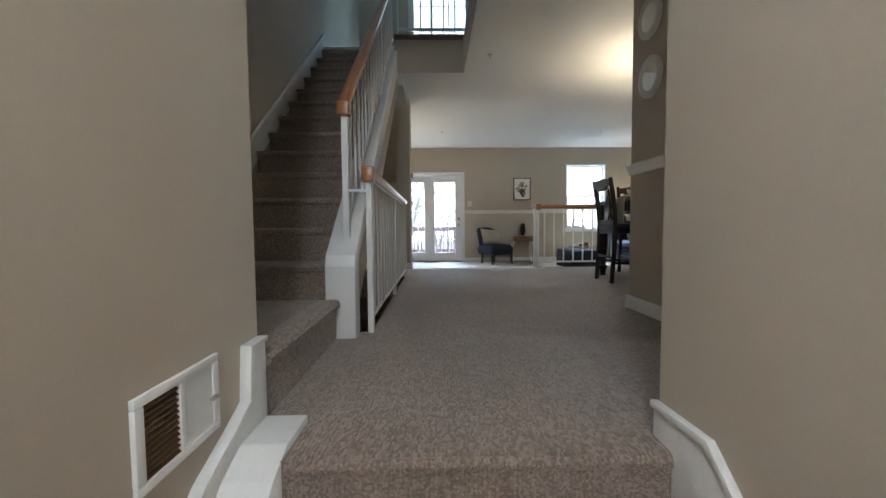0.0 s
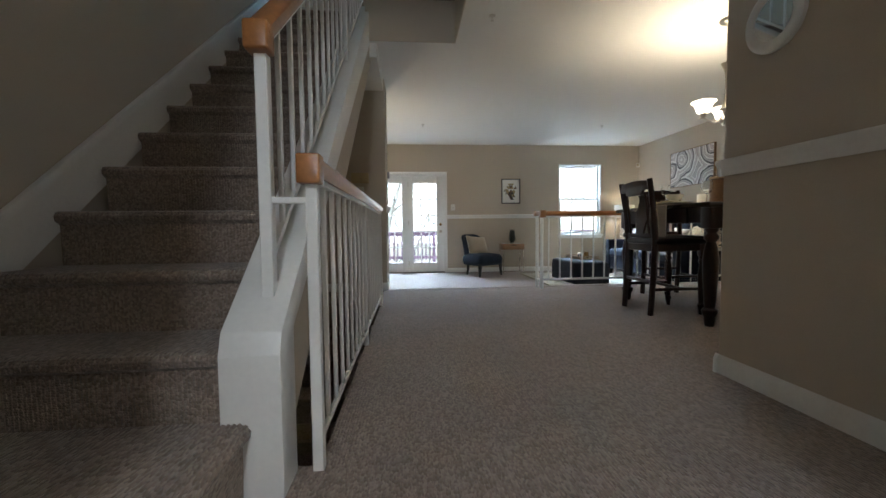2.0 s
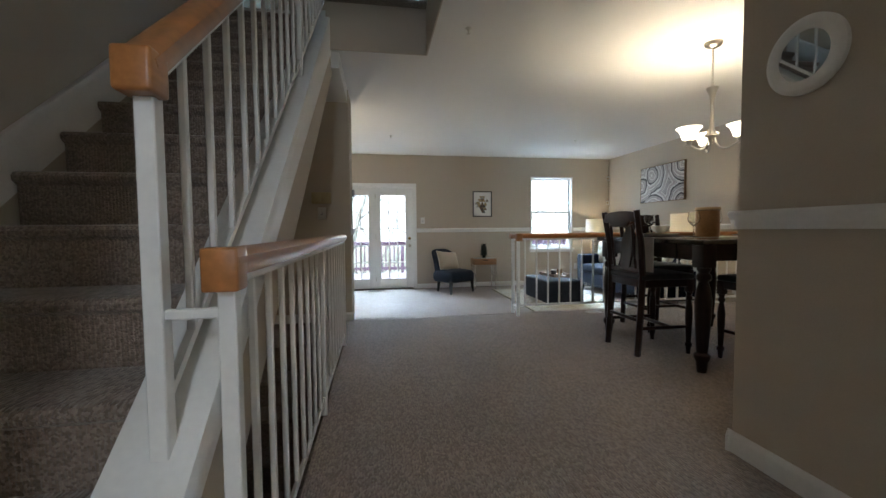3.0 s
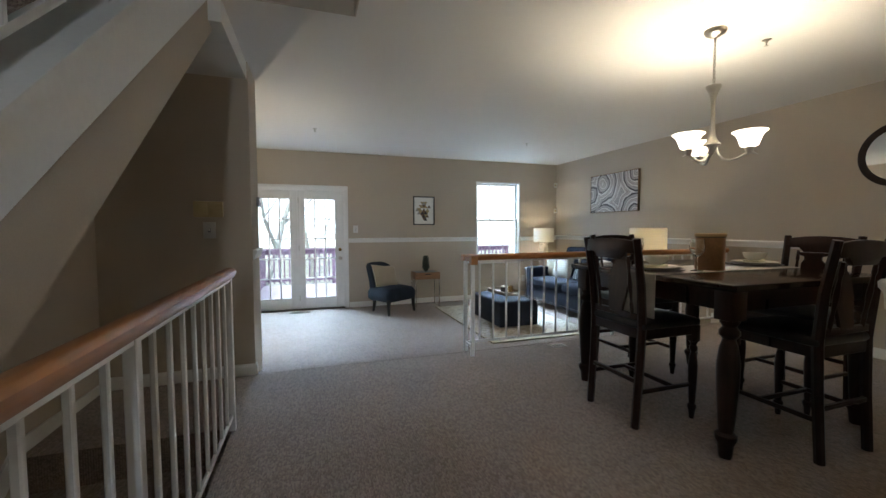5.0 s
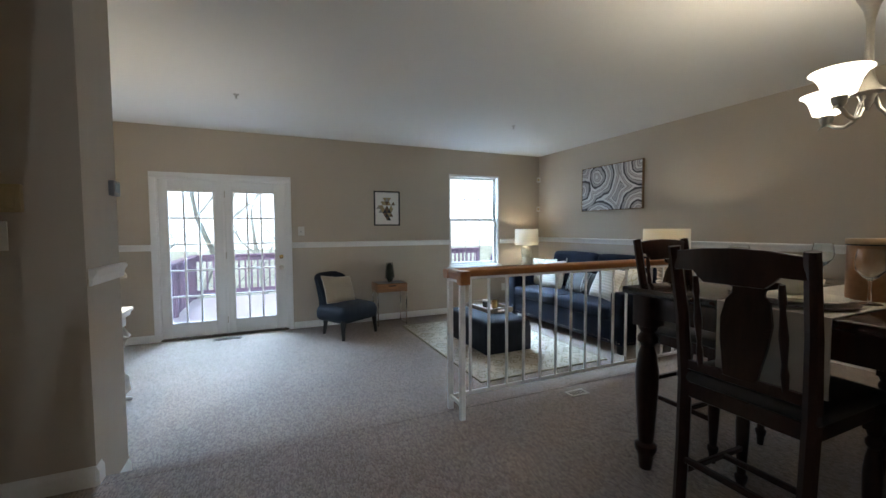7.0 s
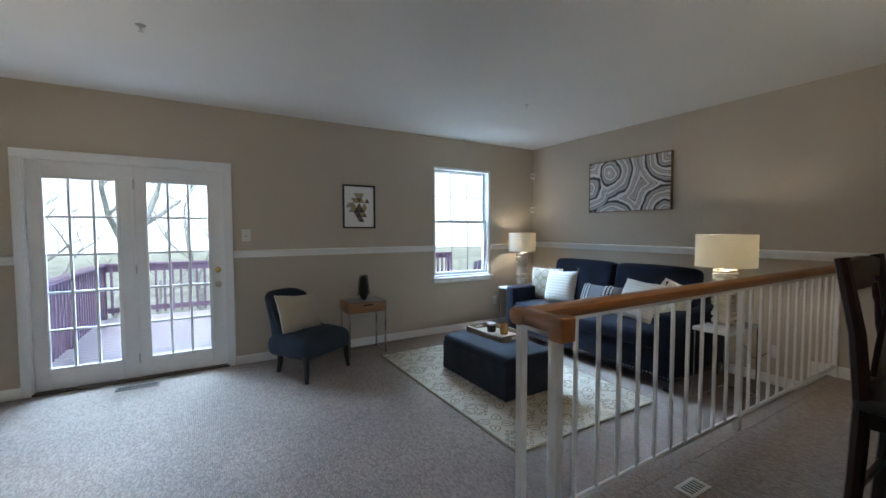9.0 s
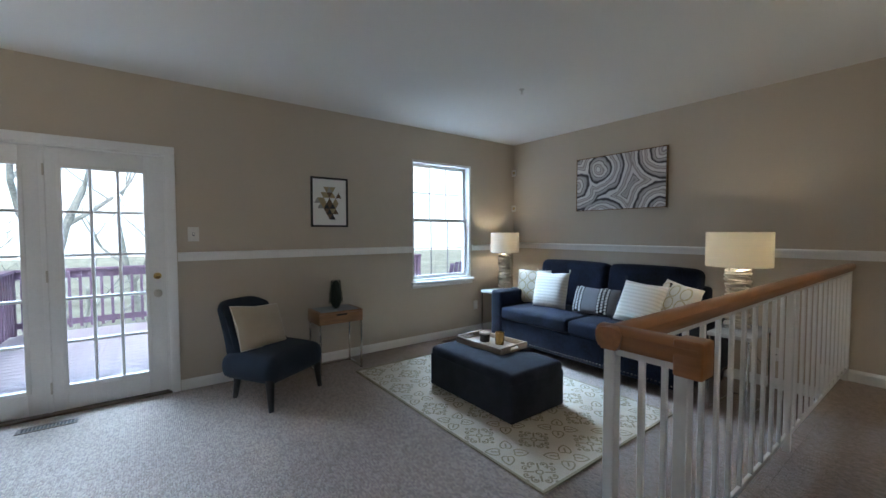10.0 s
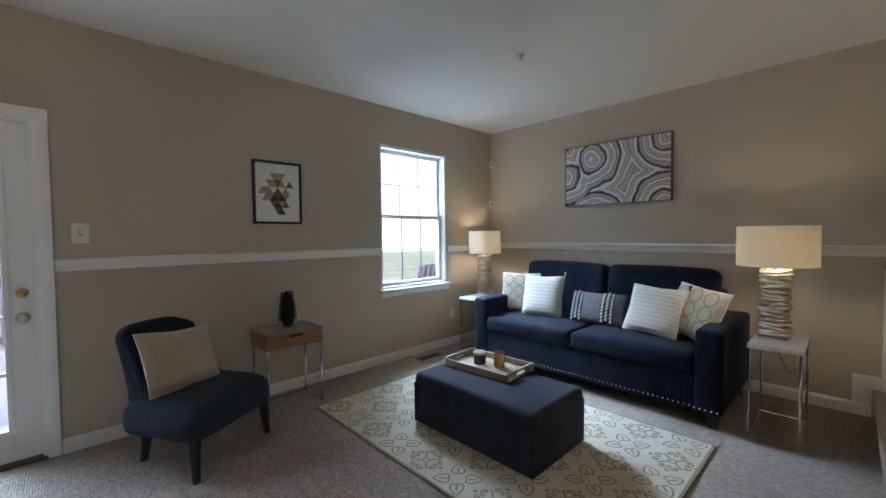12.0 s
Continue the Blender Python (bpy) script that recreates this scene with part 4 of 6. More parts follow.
part("clasp", [moved(box(-0.01, -0.008, 0, 0.01, 0.006, 0.05, 0.002), pose(0.088, 0, 0.178, 0, 0, 90))], NICKEL, cn)


# ---- chandelier ----
FROST = bpy.data.materials.new("lit_frosted_glass")
FROST.use_nodes = True
nt = FROST.node_tree
fb = nt.nodes["Principled BSDF"]
fb.inputs["Base Color"].default_value = (0.9, 0.85, 0.75, 1)
fb.inputs["Roughness"].default_value = 0.4
fb.inputs["Emission Color"].default_value = (1.0, 0.86, 0.62, 1)
fb.inputs["Emission Strength"].default_value = 2.6
CX, CY = 2.95, 4.6
cd = thing("chandelier", "brushed nickel chandelier with three lit frosted glass bells", "chandelier", pose(CX, CY, 0))
part("canopy", lathe([(0.012, 2.42), (0.03, 2.425), (0.06, 2.445), (0.066, 2.46), (0.066, 2.469)], 28), NICKEL, cd)
link = None
for i in range(13):
    m = pose(0, 0, 2.41 - 0.0235 * i, 0, 0, 90 * (i % 2))
    pts = [(0.008 * math.cos(a), 0, 0.016 * math.sin(a)) for a in [2 * math.pi * k / 12 for k in range(12)]]
    if link is None:
        link = part("chain_link", tube(pts, 0.0022, 6, True), NICKEL, cd)
        link.matrix_basis = m
    else:
        again(link, cd, m)
part("cord", tube([(0, 0, 2.43), (0.004, 0, 2.3), (0, 0, 2.1)], 0.002, 6), TRIM, cd)
part("stem", lathe([(0.006, 2.12), (0.044, 2.112), (0.046, 2.104), (0.024, 2.055), (0.014, 2.01), (0.012, 1.95), (0.015, 1.84), (0.02, 1.79), (0.032, 1.752), (0.05, 1.732), (0.052, 1.724), (0.03, 1.717), (0.022, 1.70), (0.02, 1.685), (0.01, 1.665), (0.004, 1.655)], 24), NICKEL, cd)
for a in (-62, 58, 178):
    r = math.radians(a)
    c_, s_ = math.cos(r), math.sin(r)
    prof = [(0.022, 1.71), (0.035, 1.66), (0.06, 1.625), (0.1, 1.612), (0.145, 1.622), (0.185, 1.645), (0.215, 1.65), (0.245, 1.635)]
    arm = part("arm", tube([(p * c_, p * s_, z) for p, z in prof], [0.009, 0.009, 0.008, 0.008, 0.008, 0.008, 0.007, 0.003], 8), NICKEL, cd)
    bx, by = 0.2 * c_, 0.2 * s_
    part("cup", lathe([(0.012, 1.645), (0.022, 1.66), (0.026, 1.685), (0.02, 1.695)], 20, bx, by), NICKEL, arm)
    part("glass_shade", lathe([(0.028, 1.685), (0.048, 1.695), (0.055, 1.718), (0.063, 1.745), (0.08, 1.772), (0.095, 1.781), (0.092, 1.784), (0.076, 1.774), (0.057, 1.745), (0.05, 1.718), (0.042, 1.70), (0.018, 1.692)], 32, bx, by), FROST, arm, "lit frosted glass bell")
    lamp("chandelier_bulb", "POINT", Matrix.Translation((CX + bx, CY + by, 1.752)), 9.6, WARM, radius=0.034)


# ---- living room ----
RUGM = material("ivory_rug", (0.52, 0.455, 0.35), 0.95, vary=0.1, big=6, fine=260, bump=0.6, depth=0.003, sheen=0.2)
RUGP = material("olive_rug_pattern", (0.27, 0.225, 0.14), 0.95, vary=0.15, big=8, fine=260, bump=0.5)
RX0, RX1, RY0, RY1 = 2.45, 3.96, 6.87, 9.17
rug = thing("rug", "ivory area rug with an olive leaf medallion pattern", "rug")
part("field", box(RX0, RY0, LOW + 0.001, RX1, RY1, LOW + 0.012, 0.004), RUGM, rug)
part("binding", [box(RX0 - 0.006, RY0 - 0.006, LOW + 0.001, RX0 + 0.01, RY1 + 0.006, LOW + 0.0135), box(RX1 - 0.01, RY0 - 0.006, LOW + 0.001, RX1 + 0.006, RY1 + 0.006, LOW + 0.0135), box(RX0 + 0.01, RY0 - 0.006, LOW + 0.001, RX1 - 0.01, RY0 + 0.01, LOW + 0.0135), box(RX0 + 0.01, RY1 - 0.01, LOW + 0.001, RX1 - 0.01, RY1 + 0.006, LOW + 0.0135)], RUGP, rug)


def strip(pts, w, z, closed=True):
    """A flat woven line of width w along points."""
    bm = bmesh.new()
    n = len(pts)
    a, b = [], []
    for i in range(n):
        p, q = Vector(pts[i - 1] if closed or i else pts[0]), Vector(pts[(i + 1) % n] if closed or i < n - 1 else pts[-1])
        d = (q - p).normalized()
        s = Vector((-d.y, d.x)) * w / 2
        c = Vector(pts[i])
        a.append(bm.verts.new((*(c + s), z)))
        b.append(bm.verts.new((*(c - s), z)))
    for i in range(n if closed else n - 1):
        j = (i + 1) % n
        bm.faces.new((a[i], b[i], b[j], a[j]))
    bmesh.ops.recalc_face_normals(bm, faces=bm.faces)
    for f in bm.faces:
        if f.normal.z < 0:
            f.normal_flip()
    return bm


def spade(cx, cy, a, r0, r1, w):
    """A heart-shaped leaf, round towards the middle and pointed outwards."""
    d = Vector((math.cos(a), math.sin(a)))
    s = Vector((-d.y, d.x))
    out = []
    for k in range(22):
        t = 2 * math.pi * k / 22
        u = 0.5 + 0.5 * math.cos(t)
        v = w * math.sin(t) * (1 - u) ** 0.35 * 1.25
        u = u + 0.16 * math.exp(-((t - math.pi) / 0.45) ** 2)
        c = Vector((cx, cy)) + d * (r0 + (r1 - r0) * u) + s * v
        out.append((c.x, c.y))
    return out


def dab(cx, cy, r):
    return strip([(cx + r * 0.5 * math.cos(math.pi * k / 4), cy + r * 0.5 * math.sin(math.pi * k / 4)) for k in range(8)], r, zt)


lines = []
zt = LOW + 0.0128
nx, ny = 6, 9
cw, chh = (RX1 - RX0) / nx, (RY1 - RY0) / ny
rng = random.Random(23)
for i in range(nx):
    for j in range(ny):
        mx_, my_ = RX0 + cw * (i + 0.5), RY0 + chh * (j + 0.5)
        turn = rng.uniform(-0.1, 0.1)
        if (i + j) % 2 == 0:               # lacy flower of curled petals
            for k in range(4):
                a_ = k * math.pi / 2 + turn
                for side in (-1, 1):
                    b_ = a_ + side * 0.36
                    px_, py_ = mx_ + 0.082 * math.cos(b_), my_ + 0.082 * math.sin(b_)
                    lines.append(strip([(px_ + 0.026 * (1 - 0.035 * n_) * math.cos(b_ + side * q), py_ + 0.026 * (1 - 0.035 * n_) * math.sin(b_ + side * q)) for n_, q in enumerate([-2.6 + 5.0 * n_ / 13 for n_ in range(14)])], 0.0095, zt, False))
                    lines.append(dab(px_, py_, 0.01))
                lines.append(strip([(mx_ + q * math.cos(a_ + 0.7854), my_ + q * math.sin(a_ + 0.7854)) for q in (0.03, 0.06, 0.09)], 0.012, zt, False))
                lines.append(dab(mx_ + 0.118 * math.cos(a_), my_ + 0.118 * math.sin(a_), 0.013))
            lines.append(strip([(mx_ + 0.02 * math.cos(q), my_ + 0.02 * math.sin(q)) for q in [math.pi * n_ / 6 for n_ in range(12)]], 0.011, zt))
        else:                              # four spade leaves with a filled vein
            for k in range(4):
                a_ = k * math.pi / 2 + math.pi / 4 + turn
                lines.append(strip(spade(mx_, my_, a_, 0.034, 0.135, 0.036), 0.0095, zt))
                lines.append(strip([(mx_ + q * math.cos(a_), my_ + q * math.sin(a_)) for q in (0.058, 0.075, 0.1)], 0.011, zt, False))
tagged(part("pattern", lines, RUGP, rug, "olive woven leaf medallions"), kind="stuff")

ot = thing("ottoman", "navy upholstered storage ottoman on the rug", "ottoman", pose(3.135, 7.955, LOW + 0.012))
OW, OD = 0.295, 0.495
part("base", soft_box(-OW, -OD, 0.008, OW, OD, 0.287, 0.01), SLUB, ot)
part("lid", soft_box(-OW + 0.0015, -OD + 0.0015, 0.2, OW - 0.0015, OD - 0.0015, 0.352, 0.034, 0.018), SLUB, ot)
for sx in (-1, 1):
    for sy in (-1, 1):
        part("foot", box(sx * (OW - 0.06) - 0.02, sy * (OD - 0.06) - 0.02, 0, sx * (OW - 0.06) + 0.02, sy * (OD - 0.06) + 0.02, 0.022), BLACKLEG, ot)

TRAYW = material("grey_washed_wood", (0.34, 0.25, 0.17), 0.6, vary=0.2, big=8, fine=60, bump=0.15, stretch=(1, 0.2, 1))
OTZ = LOW + 0.012 + 0.366
tray = thing("tray", "grey-washed wooden tray with cut-out handles on the ottoman", "tray", pose(3.26, 8.11, OTZ, 0, 0, 3))
TW2, TD2 = 0.165, 0.27
part("base", box(-TW2, -TD2, 0, TW2, TD2, 0.008, 0.002), TRAYW, tray)
for s in (-1, 1):
    part("side", box(s * TW2 - 0.007, -TD2, 0.0, s * TW2 + 0.007, TD2, 0.05, 0.002), TRAYW, tray)
    y0, y1 = (s * TD2 - 0.007, s * TD2 + 0.007)
    part("end", [box(-TW2 + 0.008, y0, 0, TW2 - 0.008, y1, 0.02, 0.002), box(-TW2 + 0.008, y0, 0.0205, -0.05, y1, 0.041, 0.002), box(0.05, y0, 0.0205, TW2 - 0.008, y1, 0.041, 0.002), box(-TW2 + 0.008, y0, 0.0415, TW2 - 0.008, y1, 0.058, 0.002)], TRAYW, tray)
GOLD = material("amber_gold_glass", (0.5, 0.3, 0.1), 0.18, 0.7, vary=0.15, bump=0.03)
SMOKE = material("smoked_glass_jar", (0.06, 0.05, 0.045), 0.15, 0.3, vary=0.2, bump=0.02)
c1 = thing("candle_jar", "gold glass candle holder on the tray", "candle", pose(3.31, 8.05, OTZ + 0.008))
part("jar", lathe([(0.036, 0), (0.04, 0.004), (0.042, 0.105), (0.039, 0.107), (0.036, 0.09), (0.0005, 0.088)], 28), GOLD, c1)
c2 = thing("candle_jar", "smoked glass candle jar on the tray", "candle", pose(3.27, 8.2, OTZ + 0.008))
part("jar", lathe([(0.042, 0), (0.046, 0.004), (0.046, 0.068), (0.042, 0.07)], 28), SMOKE, c2)
part("lid", lathe([(0.048, 0.07), (0.048, 0.084), (0.044, 0.088), (0.0005, 0.089)], 28), NICKEL, c2, "dull metal lid")

# sofa: local x along the seat, front towards -y
SX0, SX1 = 6.87, 9.06
sofa = thing("sofa", "navy velvet two-cushion sofa with nailhead trim along its base", "sofa", pose(4.64, (SX0 + SX1) / 2, LOW, 0, 0, -90))
SL = (SX1 - SX0) / 2
SF, SB = -0.47, 0.52
AW = 0.17
part("base", soft_box(-SL + 0.01, SF + 0.02, 0.1, SL - 0.01, SB, 0.36, 0.02), NAVY, sofa)
part("back", soft_box(-SL + AW - 0.02, SB - 0.2, 0.3, SL - AW + 0.02, SB, 0.86, 0.04), NAVY, sofa)
for s in (-1, 1):
    a = s * (SL - AW / 2)
    part("arm", soft_box(a - AW / 2, SF, 0.1, a + AW / 2, SB - 0.02, 0.68, 0.03), NAVY, sofa)
    w = SL - AW
    part("seat_cushion", soft_box(min(0, s * w) + 0.004, SF - 0.012, 0.355, max(0, s * w) - 0.004, SB - 0.24, 0.5, 0.04, 0.025), NAVY, sofa)
    bc = soft_box(-w / 2 + 0.006, -0.09, 0, w / 2 - 0.006, 0.09, 0.54, 0.06, 0.02)
    part("back_cushion", moved(bc, pose(s * w / 2, SB - 0.26, 0.49, -10, 0, 0)), NAVY, sofa)
    for yy in (SF + 0.08, SB - 0.08):
        part("leg", prism([(-0.03, 0.0), (0.03, 0.0), (0.04, 0.102), (-0.04, 0.102)], "y", yy - 0.03, yy + 0.03, 0.004), BLACKLEG, sofa).location = (s * (SL - 0.07), 0, 0)
nh = None
for i in range(64):
    x = -SL + 0.03 + (2 * SL - 0.06) * i / 63
    m = Matrix.Translation((x, SF + 0.0, 0.135)) if abs(x) > SL - AW else Matrix.Translation((x, SF + 0.02, 0.135))
    if nh is None:
        nh = part("nailhead", moved(lathe([(0.008, 0.0), (0.0075, 0.003), (0.004, 0.006), (0.001, 0.0068)], 8), pose(0, 0, 0, 90, 0, 0)), CHROME, sofa)
        nh.matrix_basis = m
    else:
        again(nh, sofa, m)
for i in range(26):
    again(nh, sofa, pose(SL, SF + 0.03 + 0.036 * i, 0.135, 0, 0, 90))


def stripe_material(name, base, line, scale, axis=1, edge=0.5, soft_=0.05):
    m = bpy.data.materials.new(name)
    m.use_nodes = True
    nt = m.node_tree
    b = nt.nodes["Principled BSDF"]
    tc = nt.nodes.new("ShaderNodeTexCoord")
    wv = nt.nodes.new("ShaderNodeTexWave")
    wv.bands_direction = "XYZ"[axis]
    wv.inputs["Scale"].default_value = scale
    wv.inputs["Distortion"].default_value = 0.4
    wv.inputs["Detail"].default_value = 2
    nt.links.new(tc.outputs["Object"], wv.inputs["Vector"])
    ramp = nt.nodes.new("ShaderNodeValToRGB")
    e = ramp.color_ramp.elements
    e[0].position, e[0].color, e[1].position, e[1].color = edge, (*line, 1), edge + soft_, (*base, 1)
    nt.links.new(wv.outputs["Fac"], ramp.inputs["Fac"])
    nt.links.new(ramp.outputs["Color"], b.inputs["Base Color"])
    b.inputs["Roughness"].default_value = 0.9
    b.inputs["Sheen Weight"].default_value = 0.2
    nz = nt.nodes.new("ShaderNodeTexNoise")
    nz.inputs["Scale"].default_value = 220
    nt.links.new(tc.outputs["Object"], nz.inputs["Vector"])
    ad = nt.nodes.new("ShaderNodeMath")
    nt.links.new(wv.outputs["Fac"], ad.inputs[0])
    nt.links.new(nz.outputs["Fac"], ad.inputs[1])
    bp = nt.nodes.new("ShaderNodeBump")
    bp.inputs["Strength"].default_value, bp.inputs["Distance"].default_value = 0.4, 0.003
    nt.links.new(ad.outputs[0], bp.inputs["Height"])
    nt.links.new(bp.outputs["Normal"], b.inputs["Normal"])
    return m


CREAMRIB = stripe_material("cream_ribbed_fabric", (0.72, 0.68, 0.6), (0.63, 0.59, 0.51), 9, 1, 0.25, 0.3)
TAN = material("tan_linen", (0.42, 0.34, 0.24), 0.9, vary=0.08, big=6, fine=300, bump=0.4, sheen=0.2)
GREYF = material("grey_linen", (0.2, 0.2, 0.21), 0.9, vary=0.1, big=6, fine=300, bump=0.4)
CREAM = material("cream_fabric", (0.66, 0.61, 0.5), 0.9, vary=0.06, big=6, fine=260, bump=0.4, sheen=0.2)
GILT = material("pale_gold_print", (0.5, 0.42, 0.24), 0.6, vary=0.1, fine=200, bump=0.2)
BLACKW = material("black_weave", (0.02, 0.02, 0.022), 0.9, vary=0.2, fine=200, bump=0.4)
WHITEW = material("white_weave", (0.72, 0.7, 0.66), 0.9, vary=0.08, fine=200, bump=0.4)


def pillow(label, m, w, h, mat_, t=0.15, pinch=0.06):
    p = thing("throw_pillow", label, "pillow", m, "pillows on the sofa")
    part("cover", moved(puff(w, h, t, 16, 3.0, pinch), pose(0, 0, 0)), mat_, p)
    return p


def tassels(p, w, h, mat_):
    for sx in (-1, 1):
        for sy in (-1, 1):
            part("tassel", lathe([(0.002, 0.0), (0.007, 0.006), (0.006, 0.014), (0.012, 0.04), (0.0005, 0.041)], 8), mat_, p).matrix_basis = Matrix.Translation((sx * w / 2 * 0.99, sy * h / 2 * 0.99, 0)) @ pose(0, 0, 0, 90 if sy < 0 else -90, 0, 0)


def leaning(x, y, z, face, lean, roll=0):
    """A pillow's pose: its middle, the way its face looks, leaning back, rolled in its plane."""
    return pose(x, y, z, 0, 0, face + 90) @ pose(0, 0, 0, 90 - lean, 0, 0) @ pose(0, 0, 0, 0, 0, roll)


SEAT = LOW + 0.51
p = pillow("cream pillow with a pale gold ogee print on the sofa", leaning(4.66, 8.81, SEAT + 0.20, 202, 14, 0), 0.42, 0.42, CREAM)
lat = []
for i in range(3):
    for j in range(3):
        lat.append(strip([(-0.12 + 0.12 * i + 0.045 * math.cos(t) * (1 if abs(math.cos(t)) < 0.9 else 1.1), -0.12 + 0.12 * j + 0.055 * math.sin(t)) for t in [2 * math.pi * k / 16 for k in range(16)]], 0.013, 0.0))


def drape(bms, w, h, t, up=0.003):
    for bm in bms:
        for v in bm.verts:
            u, s = 2 * v.co.x / w, 2 * v.co.y / h
            v.co.z = t / 2 * max(0.0, (1 - abs(u) ** 3) * (1 - abs(s) ** 3)) ** 0.5 + up
    return bms


part("print", drape(lat, 0.42, 0.42, 0.15), GILT, p)
p = pillow("cream ribbed pillow with corner tassels on the sofa", leaning(4.56, 8.47, SEAT + 0.20, 184, 16, 2), 0.44, 0.42, CREAMRIB)
tassels(p, 0.44, 0.42, CREAM)
p = pillow("grey lumbar pillow with black and white woven bands", leaning(4.6, 7.92, SEAT + 0.14, 186, 24, 0), 0.48, 0.3, GREYF, 0.13)
dots, bands = [], []
for bx in (-0.19, 0.09):
    for i in range(3):
        for j in range(9):
            s = 0.0155
            x, y = bx - 0.027 + 0.039 * i, -0.122 + 0.031 * j + (0.0155 if i % 2 else 0)
            dots.append(moved(prism([(-s, -s * 0.5), (s * 0.4, -s), (s, s * 0.5), (-s * 0.4, s)], "z", 0, 0.002), pose(x, y, 0)))
    bands.append(strip([(bx + 0.012, -0.14 + 0.02 * k) for k in range(15)], 0.115, 0, False))
for bm in bands:
    bmesh.ops.subdivide_edges(bm, edges=list(bm.edges), cuts=3, use_grid_fill=True)
for bm in bands:
    part("band", drape([bm], 0.48, 0.3, 0.13, 0.002), BLACKW, p, "black woven band")
tagged(part("weave", drape(dots, 0.48, 0.3, 0.13, 0.005), WHITEW, p, "white woven checks"), kind="stuff")
p = pillow("cream ribbed pillow with tassels, tilted, on the sofa", leaning(4.52, 7.41, SEAT + 0.20, 178, 26, -4), 0.42, 0.41, CREAMRIB)
tassels(p, 0.44, 0.42, BLACKW)
p = pillow("cream pillow with pale gold print leaning on the sofa arm", leaning(4.6, 7.14, SEAT + 0.21, 158, 24, -8), 0.43, 0.42, CREAM)
lat = [strip([(-0.12 + 0.12 * i + 0.045 * math.cos(t), -0.12 + 0.12 * j + 0.055 * math.sin(t)) for t in [2 * math.pi * k / 16 for k in range(16)]], 0.013, 0.0) for i in range(3) for j in range(3)]
part("print", drape(lat, 0.43, 0.42, 0.15), GILT, p)

# lamp tables and lamps
MARBLE = material("white_marble", (0.72, 0.71, 0.69), 0.2, vary=0.06, big=5, fine=20, bump=0)
SHADE = bpy.data.materials.new("lit_lamp_shade")
SHADE.use_nodes = True
nt = SHADE.node_tree
nt.nodes.remove(nt.nodes["Principled BSDF"])
df, tl, ms = nt.nodes.new("ShaderNodeBsdfDiffuse"), nt.nodes.new("ShaderNodeBsdfTranslucent"), nt.nodes.new("ShaderNodeMixShader")
df.inputs["Color"].default_value = (0.82, 0.8, 0.76, 1)
tl.inputs["Color"].default_value = (0.84, 0.76, 0.58, 1)
ms.inputs["Fac"].default_value = 0.32
nt.links.new(df.outputs[0], ms.inputs[1])
nt.links.new(tl.outputs[0], ms.inputs[2])
nt.links.new(ms.outputs[0], nt.nodes["Material Output"].inputs["Surface"])


def end_table(m, w, d, h):
    """A slim table: marble top on two chrome loops."""
    t = thing("end_table", "white marble end table on a chrome frame", "table", m, "end tables")
    part("top", box(-w / 2, -d / 2, h - 0.03, w / 2, d / 2, h, 0.004), MARBLE, t)
    for s in (-1, 1):
        y = s * (d / 2 - 0.014)
        part("frame", tube([(-w / 2 + 0.012, y, h - 0.03), (-w / 2 + 0.012, y, 0.012), (-w / 2 + 0.02, y, 0.008), (w / 2 - 0.02, y, 0.008), (w / 2 - 0.012, y, 0.012), (w / 2 - 0.012, y, h - 0.03)], 0.008, 8), CHROME, t)
    part("foot_bar", [tube([(w / 2 - 0.02, -d / 2 + 0.014, 0.008), (w / 2 - 0.02, d / 2 - 0.014, 0.008)], 0.007, 8)], CHROME, t)
    return t


RINGM = material("champagne_metal", (0.78, 0.7, 0.58), 0.3, 1.0, vary=0.08, fine=90, bump=0.03)


def table_lamp(x, y, z, rs, hs, total, seed):
    """A lamp of stacked, uneven silver rings with a drum shade."""
    rng = random.Random(seed)
    t = thing("table_lamp", "silver stacked-ring table lamp with a lit white drum shade", "lamp", pose(x, y, z), "table lamps")
    part("foot", box(-0.075, -0.075, 0, 0.075, 0.075, 0.018, 0.004), CHROME, t)
    zb = total - hs - 0.02
    n = 17
    for i in range(n):
        zc = 0.028 + (zb - 0.04) * i / (n - 1)
        rx, ry, ph = 0.073 + rng.uniform(-0.008, 0.01), 0.073 + rng.uniform(-0.008, 0.01), rng.uniform(0, 6.28)
        pts = [((rx) * math.cos(a), ry * math.sin(a), zc + 0.009 * math.sin(a + ph) + 0.004 * math.sin(2 * a + 3 * ph)) for a in [2 * math.pi * k / 24 for k in range(24)]]
        part("ring", tube(pts, 0.0118, 8, True), RINGM, t)
    part("core", lathe([(0.05, 0.018), (0.05, zb)], 20), RINGM, t)
    part("neck", lathe([(0.012, zb), (0.012, zb + 0.06)], 12), NICKEL, t)
    part("shade", lathe([(rs, total - hs), (rs, total), (rs - 0.003, total), (rs - 0.003, total - hs), (rs, total - hs)], 48, caps=False), SHADE, t, "white drum shade")
    part("spider", [tube([(-rs + 0.003, 0, total - 0.01), (rs - 0.003, 0, total - 0.01)], 0.002, 6), tube([(0, -rs + 0.003, total - 0.01), (0, rs - 0.003, total - 0.01)], 0.002, 6), tube([(0, 0, zb + 0.05), (0, 0, total + 0.012)], 0.0025, 6)], NICKEL, t)
    lamp("lamp_bulb", "POINT", Matrix.Translation((x, y, z + total - hs * 0.55)), 4.8, (1.0, 0.85, 0.6), radius=0.035)
    return t


